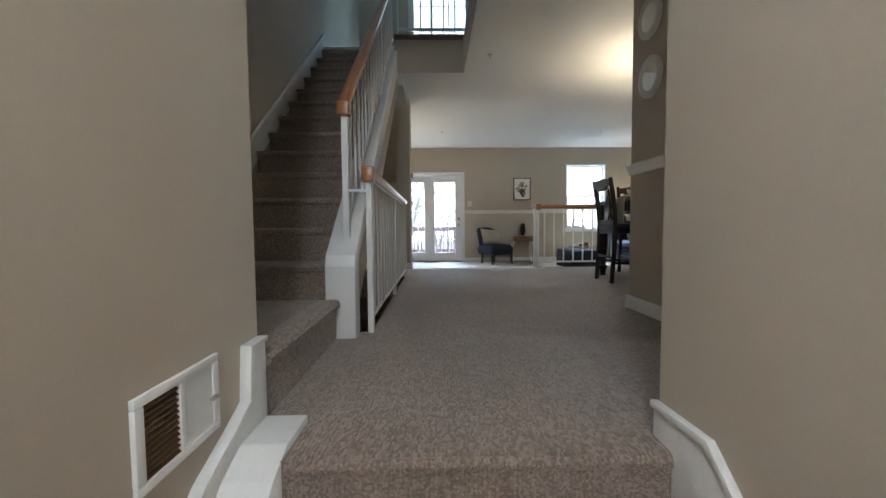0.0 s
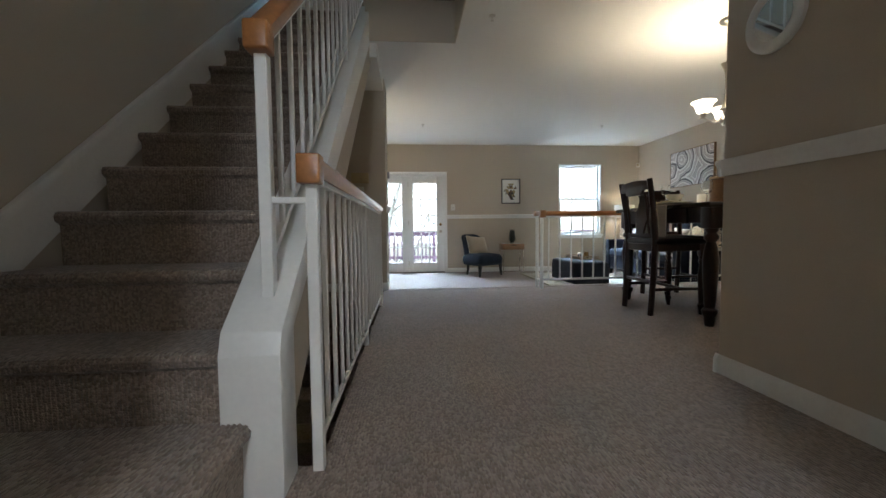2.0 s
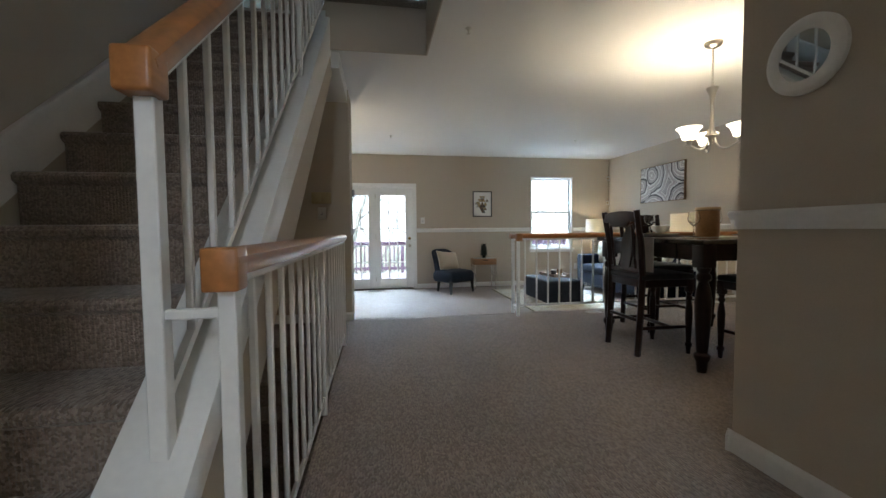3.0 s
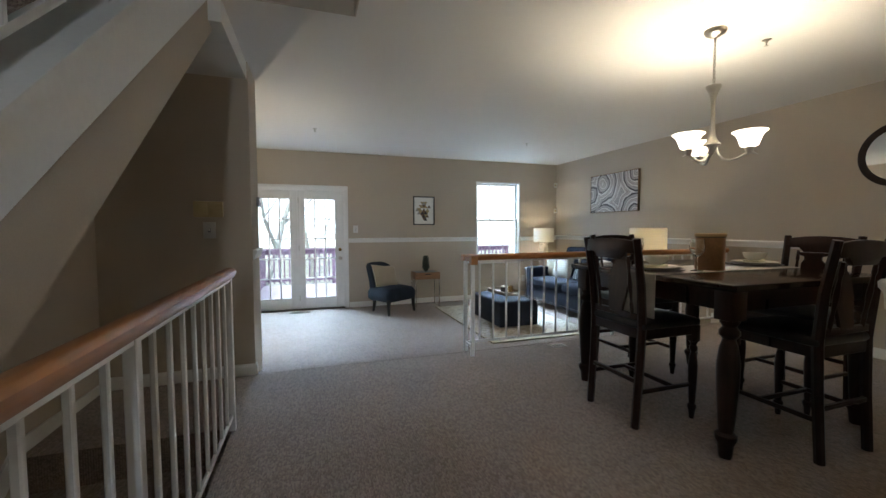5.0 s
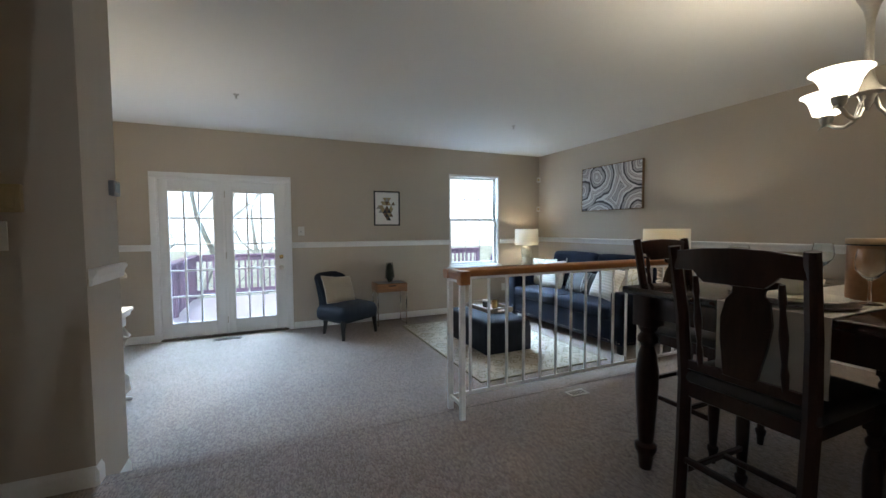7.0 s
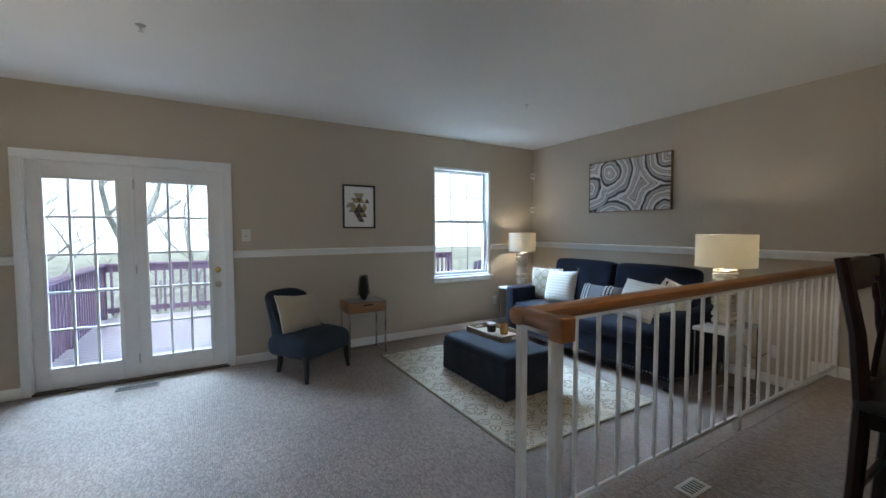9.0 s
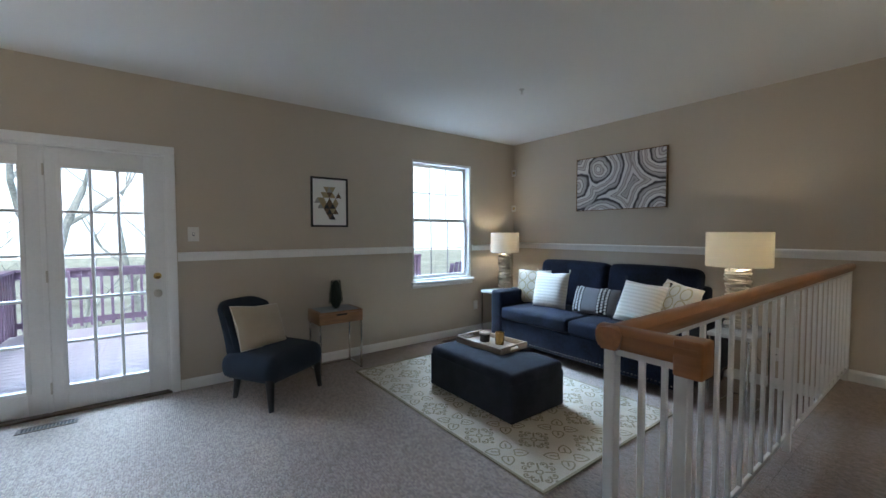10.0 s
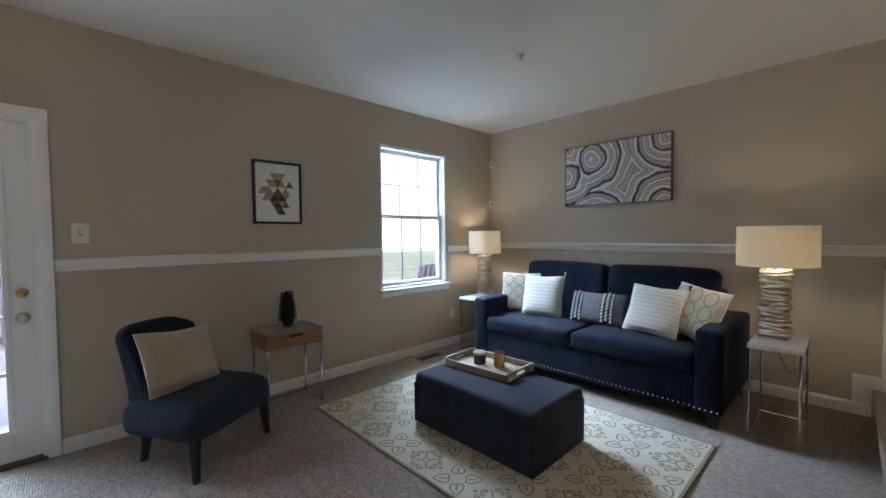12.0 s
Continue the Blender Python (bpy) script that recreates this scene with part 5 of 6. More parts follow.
end_table(pose(4.54, 6.625, LOW), 0.54, 0.28, 0.615)
table_lamp(4.55, 6.655, LOW + 0.615, 0.22, 0.27, 0.765, 1)
end_table(pose(4.68, 9.33, LOW), 0.6, 0.28, 0.615)
table_lamp(4.76, 9.4, LOW + 0.615, 0.195, 0.27, 0.765, 2)
crd = part("lamp_cord", tube([(4.72, 6.66, LOW + 0.6), (4.9, 6.66, LOW + 0.42), (5.05, 6.62, LOW + 0.25), (5.14, 6.58, LOW + 0.27), (EAST - 0.01, 6.55, 0.1)], 0.003, 6), BLACKLEG)
tagged(crd, "thin black lamp cord running to the wall outlet", "cord")

# accent chair
ac = thing("accent_chair", "slate blue low-winged slipper chair with black tapered legs", "chair", pose(1.635, 9.155, LOW, 0, 0, 32))


def chair_leg(x, y, splay):
    return tube([(x * 1.04, y + splay, 0.0), (x * 1.01, y + splay * 0.3, 0.12), (x, y, 0.25)], [0.02, 0.027, 0.036], 10)


part("seat", soft_box(-0.32, -0.34, 0.2, 0.32, 0.22, 0.4, 0.08, 0.04), SLATE, ac)
bk = []
bm = bmesh.new()
NU, NV = 28, 10
gf, gb = {}, {}
for i in range(NU + 1):
    for j in range(NV + 1):
        u, v = 2 * i / NU - 1, j / NV
        k = max(0.0, (abs(u) - 0.72) / 0.28)    # the sides wrap forward as low wings
        c = min(1.0, abs(u) / 0.72)
        wide = 0.28 - 0.025 * v ** 1.3
        x = math.copysign(wide * (c - 0.06 * c * k), u)
        yc = 0.19 + (0.10 * v + 0.07 * v ** 2) * (1 - 0.5 * k) - 0.09 * c ** 4 - 0.33 * k
        z = 0.26 + 0.55 * v * (1 - 0.74 * k ** 0.6) - 0.065 * c ** 4 * v
        th = 0.05 * (1 - 0.35 * v)
        gf[i, j] = bm.verts.new((x * (0.985 - 0.16 * min(1.0, 2 * k)), yc - th * (1 - 0.5 * k), z))
        gb[i, j] = bm.verts.new((x, yc + th * 0.7, z - 0.008))
for i in range(NU):
    for j in range(NV):
        bm.faces.new((gf[i, j], gf[i + 1, j], gf[i + 1, j + 1], gf[i, j + 1]))
        bm.faces.new((gb[i, j + 1], gb[i + 1, j + 1], gb[i + 1, j], gb[i, j]))
for i in range(NU):
    bm.faces.new((gf[i, NV], gf[i + 1, NV], gb[i + 1, NV], gb[i, NV]))
    bm.faces.new((gf[i + 1, 0], gf[i, 0], gb[i, 0], gb[i + 1, 0]))
for j in range(NV):
    bm.faces.new((gf[0, j + 1], gb[0, j + 1], gb[0, j], gf[0, j]))
    bm.faces.new((gf[NU, j], gb[NU, j], gb[NU, j + 1], gf[NU, j + 1]))
bmesh.ops.recalc_face_normals(bm, faces=bm.faces)
bmesh.ops.bevel(bm, geom=[e for e in bm.edges if e.calc_face_angle(0) > 0.9], offset=0.018, segments=3, profile=0.5, affect="EDGES")
part("backrest", bm, SLATE, ac)
for x, y, s in ((-0.275, -0.28, -0.02), (0.275, -0.28, -0.02), (-0.17, 0.17, 0.03), (0.17, 0.17, 0.03)):
    part("leg", chair_leg(x, y, s), BLACKLEG, ac)
ap = thing("throw_pillow", "tan linen pillow with pale piping on the accent chair", "pillow", pose(1.635, 9.155, LOW, 0, 0, 32) @ pose(-0.045, 0.045, 0.59, 90 - 26, 0, 0) @ pose(0, 0, 0, 0, 0, -7))
part("cover", puff(0.48, 0.38, 0.16, 16, 2.6, 0.09), TAN, ap)
seam = []
for k in range(40):
    a = 2 * math.pi * k / 40
    c_, s_ = math.cos(a), math.sin(a)
    q = 1 / max(abs(c_), abs(s_))
    u, v = c_ * q, s_ * q
    kk = 1 - 0.09 * (1 - abs(u * v))
    seam.append((u * 0.24 * kk, v * 0.19 * kk, 0))
part("piping", tube(seam, 0.004, 6, True), CREAM, ap, "pale piping")

# small side table with a drawer
WALNUT = material("walnut_veneer", (0.3, 0.15, 0.065), 0.45, vary=0.25, big=6, fine=50, bump=0.06, stretch=(0.15, 1, 1), coat=0.1)
SLATETOP = material("grey_tile_top", (0.16, 0.17, 0.18), 0.3, vary=0.1, big=6, fine=50, bump=0.02)
sd = thing("side_table", "small wooden side table with a drawer on chrome legs", "table", pose(2.345, 9.44, LOW))
SW, SD = 0.225, 0.17
part("case", [box(-SW, -SD + 0.015, 0.498, -SW + 0.016, SD, 0.591, 0.002), box(SW - 0.016, -SD + 0.015, 0.498, SW, SD, 0.591, 0.002), box(-SW + 0.016, SD - 0.012, 0.498, SW - 0.016, SD, 0.591, 0.002), box(-SW, -SD + 0.015, 0.485, SW, SD, 0.497, 0.002), box(-SW, -SD, 0.592, SW, SD, 0.605, 0.003)], WALNUT, sd)
dr = part("drawer", [box(-SW + 0.002, -SD, 0.488, SW - 0.002, -SD + 0.014, 0.588, 0.003)], WALNUT, sd)
# flat dark patch on the drawer front paints the slot's shade
part("slot_shade", box(-0.055, -SD - 0.001, 0.565, 0.055, -SD + 0.004, 0.582), DARKGAP, dr, "dark patch painted for the finger slot's shade")
part("inlay", box(-SW + 0.03, -SD + 0.025, 0.604, SW - 0.03, SD - 0.015, 0.607), SLATETOP, sd, "grey inset top")
for s in (-1, 1):
    x = s * (SW - 0.012)
    part("leg_frame", [box(x - 0.009, -SD + 0.012, 0.0, x + 0.009, -SD + 0.03, 0.486, 0.002), box(x - 0.009, SD - 0.03, 0.0, x + 0.009, SD - 0.012, 0.486, 0.002), box(x - 0.009, -SD + 0.012, 0.0, x + 0.009, SD - 0.012, 0.018, 0.002)], CHROME, sd)
part("back_bar", box(-SW + 0.012, SD - 0.03, 0.0, SW - 0.012, SD - 0.012, 0.018, 0.002), CHROME, sd)
rng = random.Random(4)
tp = thing("topiary", "small dark boxwood cone in a glass cup", "plant", pose(2.36, 9.46, LOW + 0.607))
part("cup", lathe([(0.03, 0.0), (0.034, 0.003), (0.045, 0.05), (0.043, 0.052), (0.03, 0.006), (0.0005, 0.005)], 24), GLASS, tp)
part("core", lathe([(0.022, 0.008), (0.05, 0.05), (0.056, 0.08), (0.052, 0.15), (0.038, 0.245), (0.014, 0.285)], 14), material("dark_moss", (0.012, 0.018, 0.01), 0.9), tp)
vs, fs = [], []
for i in range(700):
    t = rng.random()
    a = rng.uniform(0, 6.283)
    r = (0.06 - 0.027 * t ** 1.6) + rng.uniform(-0.002, 0.006)
    z = 0.05 + 0.235 * t
    cx, cy = r * math.cos(a), r * math.sin(a)
    d = Vector((math.cos(a) + rng.uniform(-0.6, 0.6), math.sin(a) + rng.uniform(-0.6, 0.6), rng.uniform(-0.4, 0.9))).normalized()
    s = d.cross(Vector((rng.uniform(-1, 1), rng.uniform(-1, 1), rng.uniform(-1, 1)))).normalized()
    p0 = Vector((cx, cy, z))
    k = len(vs)
    vs += [tuple(p0), tuple(p0 + d * 0.006 + s * 0.004), tuple(p0 + d * 0.013), tuple(p0 + d * 0.006 - s * 0.004)]
    fs.append((k, k + 1, k + 2, k + 3))
lm = bpy.data.meshes.new("leaves")
lm.from_pydata(vs, [], fs)
lm.materials.append(material("boxwood_leaves", (0.02, 0.032, 0.014), 0.6, vary=0.3))
lo = tagged(new("leaves", lm), "tiny dark leaves", kind="stuff")
lo.parent = tp

# console and lamp by the west wall
CWHITE = material("antique_white_paint", (0.66, 0.62, 0.54), 0.5, vary=0.1, big=6, fine=40, bump=0.1)
co = thing("console_table", "antique white console table with scrolled legs", "table", pose(-0.51, 7.2, LOW))
part("top", [box(-0.2, -0.62, 0.735, 0.2, 0.62, 0.765, 0.01, 3), box(-0.185, -0.6, 0.7, 0.185, 0.6, 0.736, 0.008)], CWHITE, co)
part("apron", box(-0.16, -0.56, 0.62, 0.16, 0.56, 0.702, 0.006), CWHITE, co)
for sx in (-1, 1):
    for sy in (-1, 1):
        pts = [(sx * 0.13, sy * 0.5, 0.62), (sx * 0.16, sy * 0.54, 0.54), (sx * 0.13, sy * 0.52, 0.46), (sx * 0.09, sy * 0.47, 0.38), (sx * 0.1, sy * 0.47, 0.28), (sx * 0.15, sy * 0.52, 0.2), (sx * 0.16, sy * 0.54, 0.1), (sx * 0.12, sy * 0.5, 0.05), (sx * 0.17, sy * 0.56, 0.012)]
        part("leg", tube(pts, [0.03, 0.034, 0.026, 0.022, 0.024, 0.028, 0.024, 0.02, 0.016], 10), CWHITE, co)
part("scroll_stretcher", [tube([(0.0, -0.48 + 0.96 * k / 20, 0.1 + 0.06 * math.sin(k / 20 * math.pi * 2)) for k in range(21)], 0.016, 8)], CWHITE, co)
cl = thing("table_lamp", "console lamp with a lit fringed bell shade", "lamp", pose(-0.44, 7.66, LOW + 0.766))
part("stem", lathe([(0.06, 0), (0.06, 0.012), (0.03, 0.03), (0.012, 0.06), (0.024, 0.12), (0.012, 0.2), (0.01, 0.34)], 20), BRASS, cl)
part("shade", lathe([(0.13, 0.28), (0.115, 0.3), (0.085, 0.36), (0.06, 0.44), (0.05, 0.48), (0.047, 0.48), (0.057, 0.44), (0.082, 0.36), (0.112, 0.3), (0.127, 0.28)], 32, caps=False), SHADE, cl, "cream bell shade")
fr = None
for k in range(40):
    a = 2 * math.pi * k / 40
    m = Matrix.Translation((0.128 * math.cos(a), 0.128 * math.sin(a), 0.25))
    if fr is None:
        fr = part("fringe", tube([(0, 0, 0), (0, 0, 0.032)], 0.004, 5), CREAM, cl)
        fr.matrix_basis = m
    else:
        again(fr, cl, m)
lamp("console_bulb", "POINT", Matrix.Translation((-0.44, 7.66, LOW + 0.766 + 0.465)), 15, WARM, radius=0.03)

# ---- things on the walls ----
BLACKF = material("black_frame", (0.012, 0.011, 0.011), 0.35, vary=0.2, bump=0.02)
PAPER = material("white_print_paper", (0.82, 0.8, 0.76), 0.8, vary=0.02, bump=0)
pc = thing("framed_print", "black-framed print of brown, tan and grey triangles", "picture", pose(2.388, NORTH - 0.001, 1.5))
PW, PH = 0.203, 0.262
part("frame", [box(-PW, -0.022, -PH + 0.02, -PW + 0.02, 0, PH - 0.02, 0.002), box(PW - 0.02, -0.022, -PH + 0.02, PW, 0, PH - 0.02, 0.002), box(-PW, -0.022, -PH, PW, 0, -PH + 0.02, 0.002), box(-PW, -0.022, PH - 0.02, PW, 0, PH, 0.002)], BLACKF, pc)
part("paper", box(-PW + 0.015, -0.008, -PH + 0.015, PW - 0.015, -0.004, PH - 0.015), PAPER, pc)
TONES = [material("print_" + n, c, 0.8, vary=0.08, big=20, bump=0) for n, c in (("umber", (0.16, 0.1, 0.06)), ("tan", (0.42, 0.3, 0.16)), ("charcoal", (0.04, 0.04, 0.045)), ("stone", (0.36, 0.34, 0.31)), ("ochre", (0.38, 0.3, 0.17)))]
rng = random.Random(11)
tri = 0.066
ROWS = [(2, -1, 1), (1, -2, 3), (0, -4, 3), (-1, -3, 2), (-2, -1, 2), (-3, 0, 1)]   # height, first and last column
for r, c0, c1 in ROWS:
    for c in range(c0, c1 + 1):
        cx, cz = c * tri * 0.5, r * tri * 0.87 - 0.01
        if rng.random() < 0.1:
            continue
        up = (r + c) % 2 == 0
        q = tri * 0.5
        h = tri * 0.87
        poly = [(cx - q, cz), (cx + q, cz), (cx, cz + h)] if up else [(cx - q, cz + h), (cx, cz), (cx + q, cz + h)]
        part("triangle", prism(poly, "y", -0.0095, -0.0078), TONES[rng.randint(0, 4)], pc)

# agate canvas
AG = bpy.data.materials.new("agate_print")
AG.use_nodes = True
nt = AG.node_tree
b = nt.nodes["Principled BSDF"]
tc = nt.nodes.new("ShaderNodeTexCoord")
dist = None
seeds = [(0.0, 0.24, 0.17), (0.0, -0.53, 0.3), (0.0, -0.5, -0.36), (0.0, 0.53, 0.0), (0.0, 0.2, -0.5)]
for p in seeds:
    vm = nt.nodes.new("ShaderNodeVectorMath")
    vm.operation = "DISTANCE"
    vm.inputs[1].default_value = p
    wp = nt.nodes.new("ShaderNodeTexNoise")
    wp.inputs["Scale"].default_value = 5.0
    wp.inputs["Detail"].default_value = 2
    mixv = nt.nodes.new("ShaderNodeVectorMath")
    mixv.operation = "MULTIPLY_ADD"
    mixv.inputs[1].default_value = (0.1, 0.1, 0.1)
    nt.links.new(tc.outputs["Object"], wp.inputs["Vector"])
    nt.links.new(wp.outputs["Color"], mixv.inputs[0])
    nt.links.new(tc.outputs["Object"], mixv.inputs[2])
    sh = nt.nodes.new("ShaderNodeVectorMath")
    sh.operation = "SUBTRACT"
    sh.inputs[1].default_value = (0.05, 0.05, 0.05)
    nt.links.new(mixv.outputs[0], sh.inputs[0])
    nt.links.new(sh.outputs[0], vm.inputs[0])
    if dist is None:
        dist = vm.outputs["Value"]
    else:
        mn = nt.nodes.new("ShaderNodeMath")
        mn.operation = "SMOOTH_MIN"
        mn.inputs[2].default_value = 0.02
        nt.links.new(dist, mn.inputs[0])
        nt.links.new(vm.outputs["Value"], mn.inputs[1])
        dist = mn.outputs[0]
ml = nt.nodes.new("ShaderNodeMath")
ml.operation = "MULTIPLY"
ml.inputs[1].default_value = 6.2
nt.links.new(dist, ml.inputs[0])
fr_ = nt.nodes.new("ShaderNodeMath")
fr_.operation = "FRACT"
nt.links.new(ml.outputs[0], fr_.inputs[0])
ramp = nt.nodes.new("ShaderNodeValToRGB")
e = ramp.color_ramp.elements
e[0].position, e[0].color = 0.0, (0.16, 0.15, 0.16, 1)
e[1].position, e[1].color = 1.0, (0.03, 0.026, 0.03, 1)
for pos_, col in ((0.06, (0.7, 0.68, 0.66, 1)), (0.2, (0.74, 0.72, 0.69, 1)), (0.24, (0.24, 0.21, 0.22, 1)), (0.3, (0.6, 0.56, 0.53, 1)), (0.43, (0.3, 0.26, 0.25, 1)), (0.47, (0.66, 0.62, 0.6, 1)), (0.6, (0.7, 0.67, 0.65, 1)), (0.65, (0.12, 0.1, 0.11, 1)), (0.71, (0.5, 0.47, 0.45, 1)), (0.84, (0.36, 0.33, 0.33, 1)), (0.9, (0.05, 0.042, 0.046, 1))):
    k = e.new(pos_)
    k.color = col
nt.links.new(fr_.outputs[0], ramp.inputs["Fac"])
nt.links.new(ramp.outputs["Color"], b.inputs["Base Color"])
b.inputs["Roughness"].default_value = 0.3
cv = thing("wall_art", "framed agate print in grey and cream swirls", "picture", pose(EAST, 8.03, 1.765))
AWD, AHT = 0.545, 0.325
part("canvas", box(-0.032, -AWD + 0.008, -AHT + 0.008, -0.004, AWD - 0.008, AHT - 0.008, 0.002), AG, cv)
BRZ = material("bronze_frame", (0.2, 0.12, 0.06), 0.35, 0.6, vary=0.1)
part("frame", [box(-0.037, -AWD, -AHT + 0.009, -0.001, -AWD + 0.009, AHT - 0.009, 0.001), box(-0.037, AWD - 0.009, -AHT + 0.009, -0.001, AWD, AHT - 0.009, 0.001), box(-0.037, -AWD, -AHT, -0.001, AWD, -AHT + 0.009, 0.001), box(-0.037, -AWD, AHT - 0.009, -0.001, AWD, AHT, 0.001)], BRZ, cv)

PLASTIC = material("white_plastic", (0.7, 0.68, 0.63), 0.35, vary=0.03, bump=0)


def wall_plate(name, label, category, m, w, h, toggle):
    """A plate on a wall: local y points into the wall."""
    t = thing(name, label, category, m)
    part("plate", box(-w / 2, -0.007, -h / 2, w / 2, 0, h / 2, 0.003), PLASTIC, t)
    for dx in toggle:
        # thin grey patch on the plate paints the shaded toggle slot
        part("slot", box(dx - 0.009, -0.0078, -0.016, dx + 0.009, -0.0066, 0.016), GRID, t)
        part("toggle", box(dx - 0.006, -0.022, -0.006, dx + 0.006, -0.006, 0.014, 0.002), PLASTIC, t)
    for s in (-1, 1):
        part("screw", moved(lathe([(0.003, 0), (0.003, 0.001)], 8), pose(0, -0.007, s * h * 0.36, 90, 0, 0)), NICKEL, t)


wall_plate("light_switch", "white light switch by the french door", "switch", pose(1.15, NORTH, 1.165), 0.085, 0.125, (0.0,))
wall_plate("light_switch", "white light switch on the stair pier", "switch", pose(-0.33, 6.1, 1.165), 0.085, 0.125, (0.0,))
wall_plate("wall_outlet", "white outlet under the window", "outlet", pose(4.47, NORTH, 0.17), 0.075, 0.12, ())
wall_plate("wall_outlet", "white outlet behind the end table", "outlet", pose(EAST, 6.55, 0.1, 0, 0, -90), 0.075, 0.12, ())
BEIGE = material("beige_plastic", (0.5, 0.4, 0.22), 0.45, vary=0.05, bump=0.02)
it = thing("intercom", "beige plastic wall chime over the switch", "intercom", pose(-0.33, 6.1, 1.325))
part("case", box(-0.1, -0.03, -0.06, 0.1, 0, 0.06, 0.006), BEIGE, it)
for i in range(2):
    part("panel", box(-0.085 + 0.088 * i, -0.034, -0.045, -0.005 + 0.088 * i, -0.028, 0.045, 0.003), BEIGE, it)
th = thing("thermostat", "small black and silver wall thermostat", "thermostat", pose(-0.035, 6.47, 1.41))
part("case", box(0, -0.05, -0.04, 0.026, 0.05, 0.04, 0.005), GRID, th)
part("screen", box(0.025, -0.035, -0.022, 0.028, 0.035, 0.028), material("thermostat_screen", (0.3, 0.36, 0.42), 0.15), th, "pale screen")
for z, lab in ((2.05, "white motion sensor high in the corner"), (1.53, "white alarm keypad below the sensor")):
    s = thing("motion_sensor" if z > 2 else "alarm_contact", lab, "sensor", pose(EAST - 0.03, NORTH - 0.03, z, 0, 0, -45))
    part("case", box(-0.03, -0.05, -0.045, 0.03, 0.0, 0.045, 0.012, 3), PLASTIC, s)
    part("lens", box(-0.018, -0.056, -0.02, 0.018, -0.048, 0.02, 0.004), BEIGE, s)

# round mirror on the hall wall
MIRROR = bpy.data.materials.new("mirror_silver")
MIRROR.use_nodes = True
MIRROR.node_tree.nodes["Principled BSDF"].inputs["Metallic"].default_value = 1.0
MIRROR.node_tree.nodes["Principled BSDF"].inputs["Base Color"].default_value = (0.85, 0.87, 0.86, 1)
MIRROR.node_tree.nodes["Principled BSDF"].inputs["Roughness"].default_value = 0.02


def side_mirror(m, r, rim, mat_, label):
    t = thing("wall_mirror", label, "mirror", m)
    part("frame", moved(lathe([(r, 0.0), (r, 0.016), (r - 0.006, 0.022), (r - rim * 0.4, 0.026), (r - rim, 0.016), (r - rim, 0.0)], 56), pose(0, 0, 0, 0, -90, 0)), mat_, t)
    part("glass", moved(lathe([(r - rim + 0.004, 0.0165), (0.0005, 0.0165)], 56, caps=False), pose(0, 0, 0, 0, -90, 0)), MIRROR, t)


side_mirror(pose(1.77, 2.945, 1.588), 0.135, 0.05, TRIM, "round mirror in a wide white frame")
side_mirror(pose(1.77, 2.965, 1.98), 0.135, 0.05, TRIM, "round mirror in a wide white frame")
side_mirror(pose(EAST, 4.645, 1.81), 0.283, 0.06, ESPRESSO, "round mirror in a dark wood frame")

# floor registers and ceiling sprinklers
BRONZE = material("brown_register", (0.1, 0.07, 0.05), 0.5, 0.3, vary=0.1)


def register(x, y, z, w, d, mat_, label):
    t = thing("floor_register", label, "vent", pose(x, y, z))
    part("rim", [box(-w / 2, -d / 2, 0, w / 2, -d / 2 + 0.016, 0.006, 0.002), box(-w / 2, d / 2 - 0.016, 0, w / 2, d / 2, 0.006, 0.002), box(-w / 2, -d / 2 + 0.016, 0, -w / 2 + 0.016, d / 2 - 0.016, 0.006, 0.002), box(w / 2 - 0.016, -d / 2 + 0.016, 0, w / 2, d / 2 - 0.016, 0.006, 0.002)], mat_, t)
    # flat dark sheet paints the shade down the duct
    part("shade_sheet", box(-w / 2 + 0.01, -d / 2 + 0.01, 0.0005, w / 2 - 0.01, d / 2 - 0.01, 0.0015), DARKGAP, t)
    n = int(w / 0.02)
    for i in range(1, n):
        part("slat", box(-w / 2 + 0.02 * i - 0.003, -d / 2 + 0.014, 0.001, -w / 2 + 0.02 * i + 0.003, d / 2 - 0.014, 0.005), mat_, t)


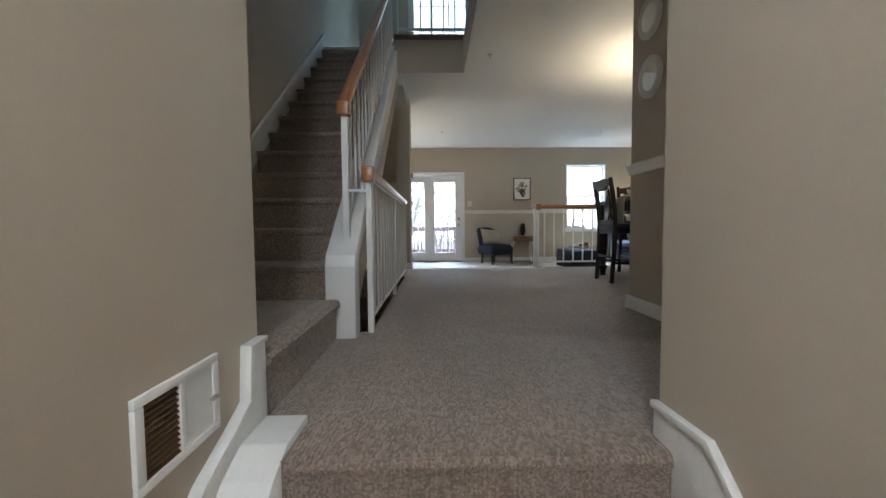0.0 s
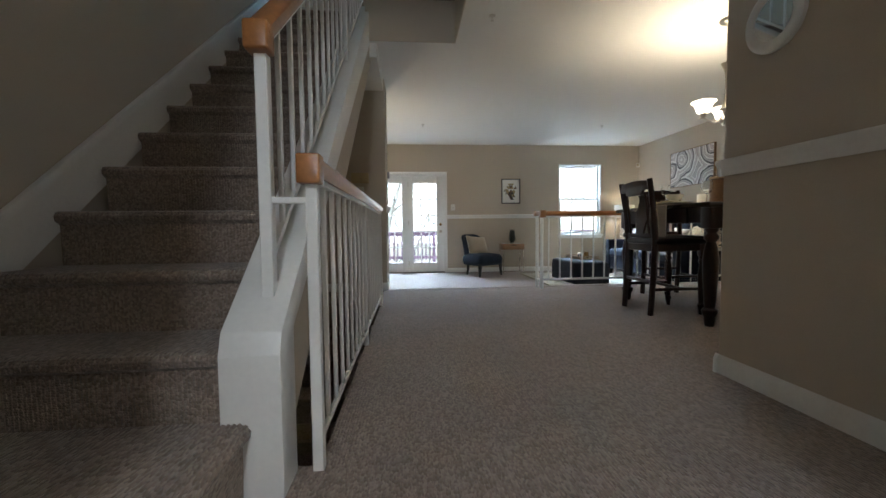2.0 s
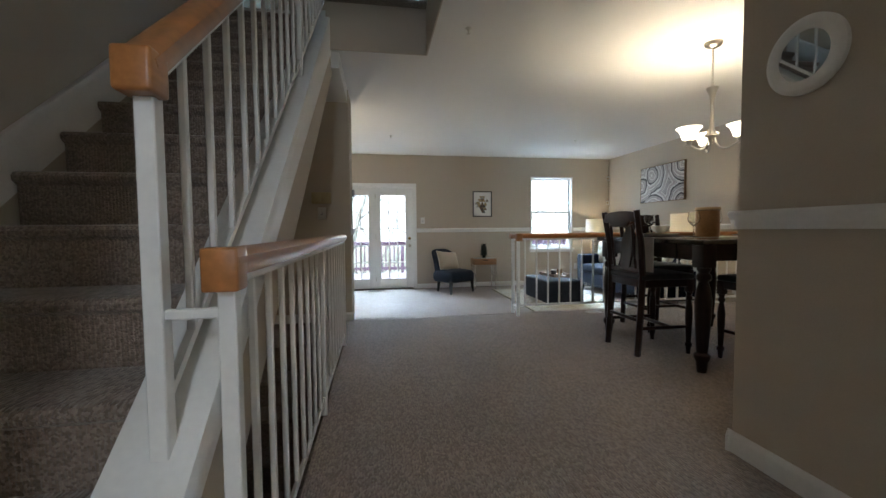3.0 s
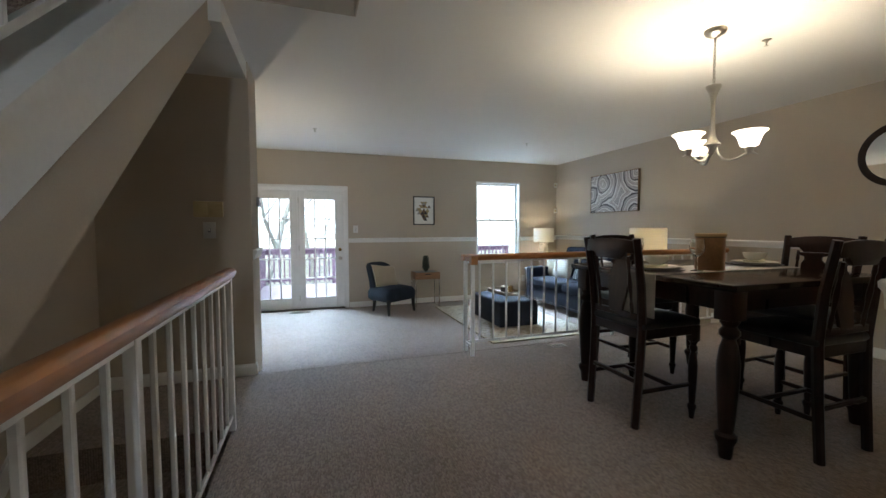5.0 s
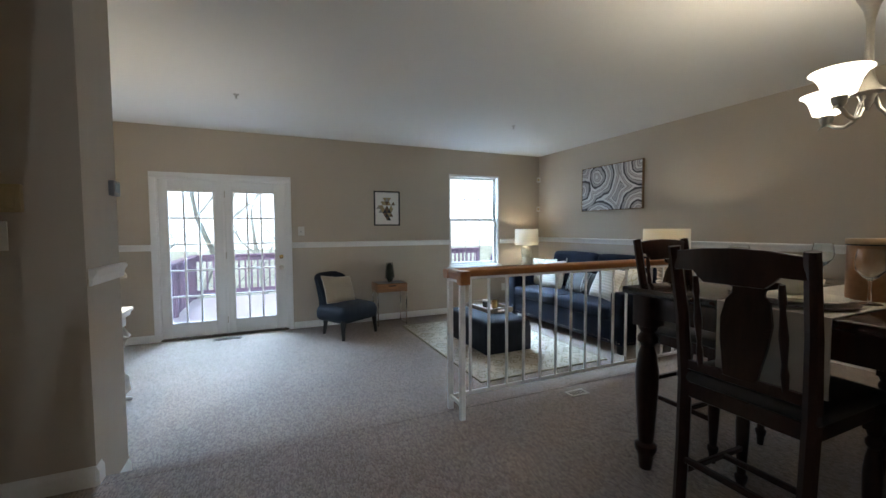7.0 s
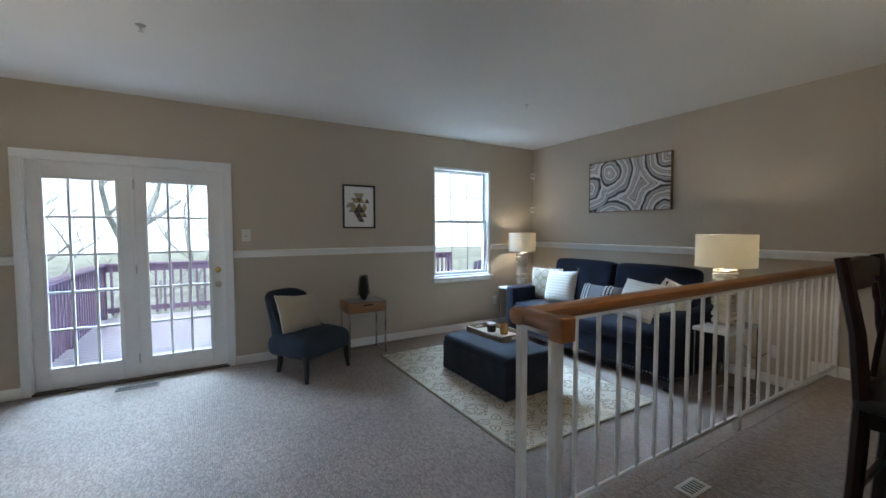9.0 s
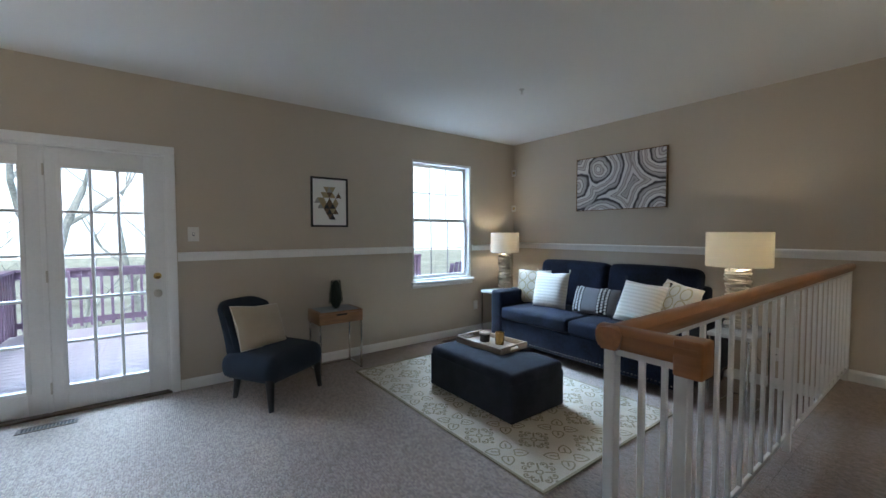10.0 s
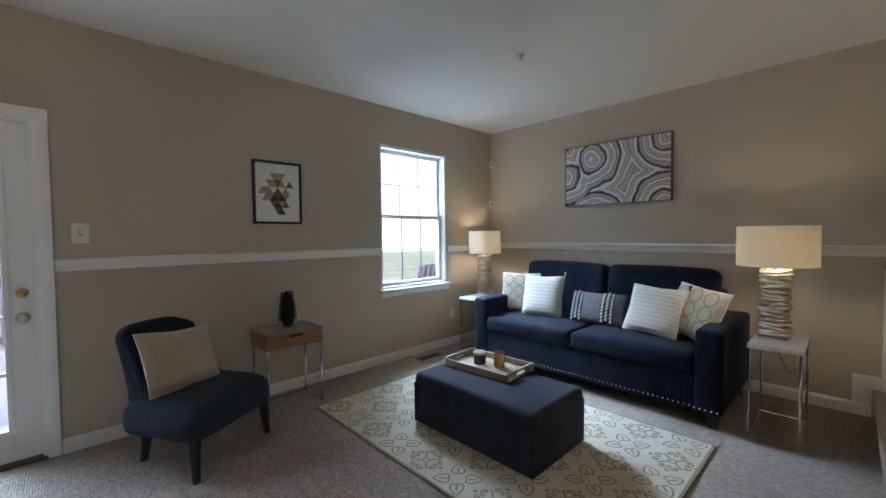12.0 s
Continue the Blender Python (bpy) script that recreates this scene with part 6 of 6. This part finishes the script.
register(0.22, 9.48, LOW, 0.32, 0.1, BRONZE, "brown floor register by the french door")
register(3.93, 9.5, LOW, 0.3, 0.1, BRONZE, "brown floor register under the window")
register(2.73, 5.97, 0.0, 0.16, 0.09, CWHITE, "white floor register by the railing")
for x, y in ((0.939, 4.67), (3.57, 8.042), (0.48, 8.093), (3.42, 4.59)):
    s = thing("sprinkler", "small metal ceiling sprinkler head", "sprinkler", pose(x, y, TOP), "ceiling sprinklers")
    part("escutcheon", lathe([(0.028, 0.0), (0.028, -0.003), (0.016, -0.008), (0.01, -0.012)], 20), NICKEL, s)
    part("head", [lathe([(0.008, -0.01), (0.008, -0.02), (0.004, -0.022), (0.004, -0.036), (0.014, -0.037), (0.014, -0.04)], 14)], NICKEL, s)

# return-air grille low on the entry wall
vg = thing("wall_vent", "white wall vent with one open grille and one blank half", "vent", pose(-0.23, 1.157, 0.2))
part("frame", [box(0, -0.14, -0.095, 0.012, 0.14, -0.075, 0.003), box(0, -0.14, 0.075, 0.012, 0.14, 0.095, 0.003), box(0, -0.14, -0.075, 0.012, -0.115, 0.075, 0.003), box(0, 0.115, -0.075, 0.012, 0.14, 0.075, 0.003), box(0, -0.01, -0.075, 0.012, 0.012, 0.075, 0.003)], TRIM, vg)
part("blank", box(0.001, 0.01, -0.078, 0.008, 0.118, 0.078), TRIM, vg, "blank white panel")
# flat dark sheet on the wall paints the shade behind the slats
part("shade_sheet", box(0.0005, -0.118, -0.078, 0.002, -0.006, 0.078), DARKGAP, vg, "dark sheet painted for the shade behind the grille")
for i in range(12):
    part("slat", moved(box(-0.001, -0.116, -0.002, 0.008, -0.008, 0.0005), pose(0.002, 0, -0.068 + 0.0125 * i, 0, 35, 0)), BRZ, vg)
part("latch", box(0.008, 0.1, -0.012, 0.02, 0.125, -0.004, 0.002), NICKEL, vg)

# kitchen: a guessed black block, added to darken the strip just inside the opening
kitchen_block = thing("refrigerator", "guessed black block added to darken the kitchen opening", "refrigerator", pose(1.885, 2.315, 0))
GLOSSBLACK = material("black_enamel", (0.012, 0.012, 0.013), 0.3, vary=0.1, bump=0.05)
part("body", box(0, 0, 0.03, 0.68, 0.66, 1.78, 0.012), GLOSSBLACK, kitchen_block)
part("door", box(0.685, 0.005, 0.06, 0.74, 0.655, 1.2, 0.012), GLOSSBLACK, kitchen_block)
part("upper_front", box(0.685, 0.005, 1.215, 0.74, 0.655, 1.775, 0.012), GLOSSBLACK, kitchen_block)
part("plinth", box(0.03, 0.03, 0.0, 0.66, 0.63, 0.03), GLOSSBLACK, kitchen_block)
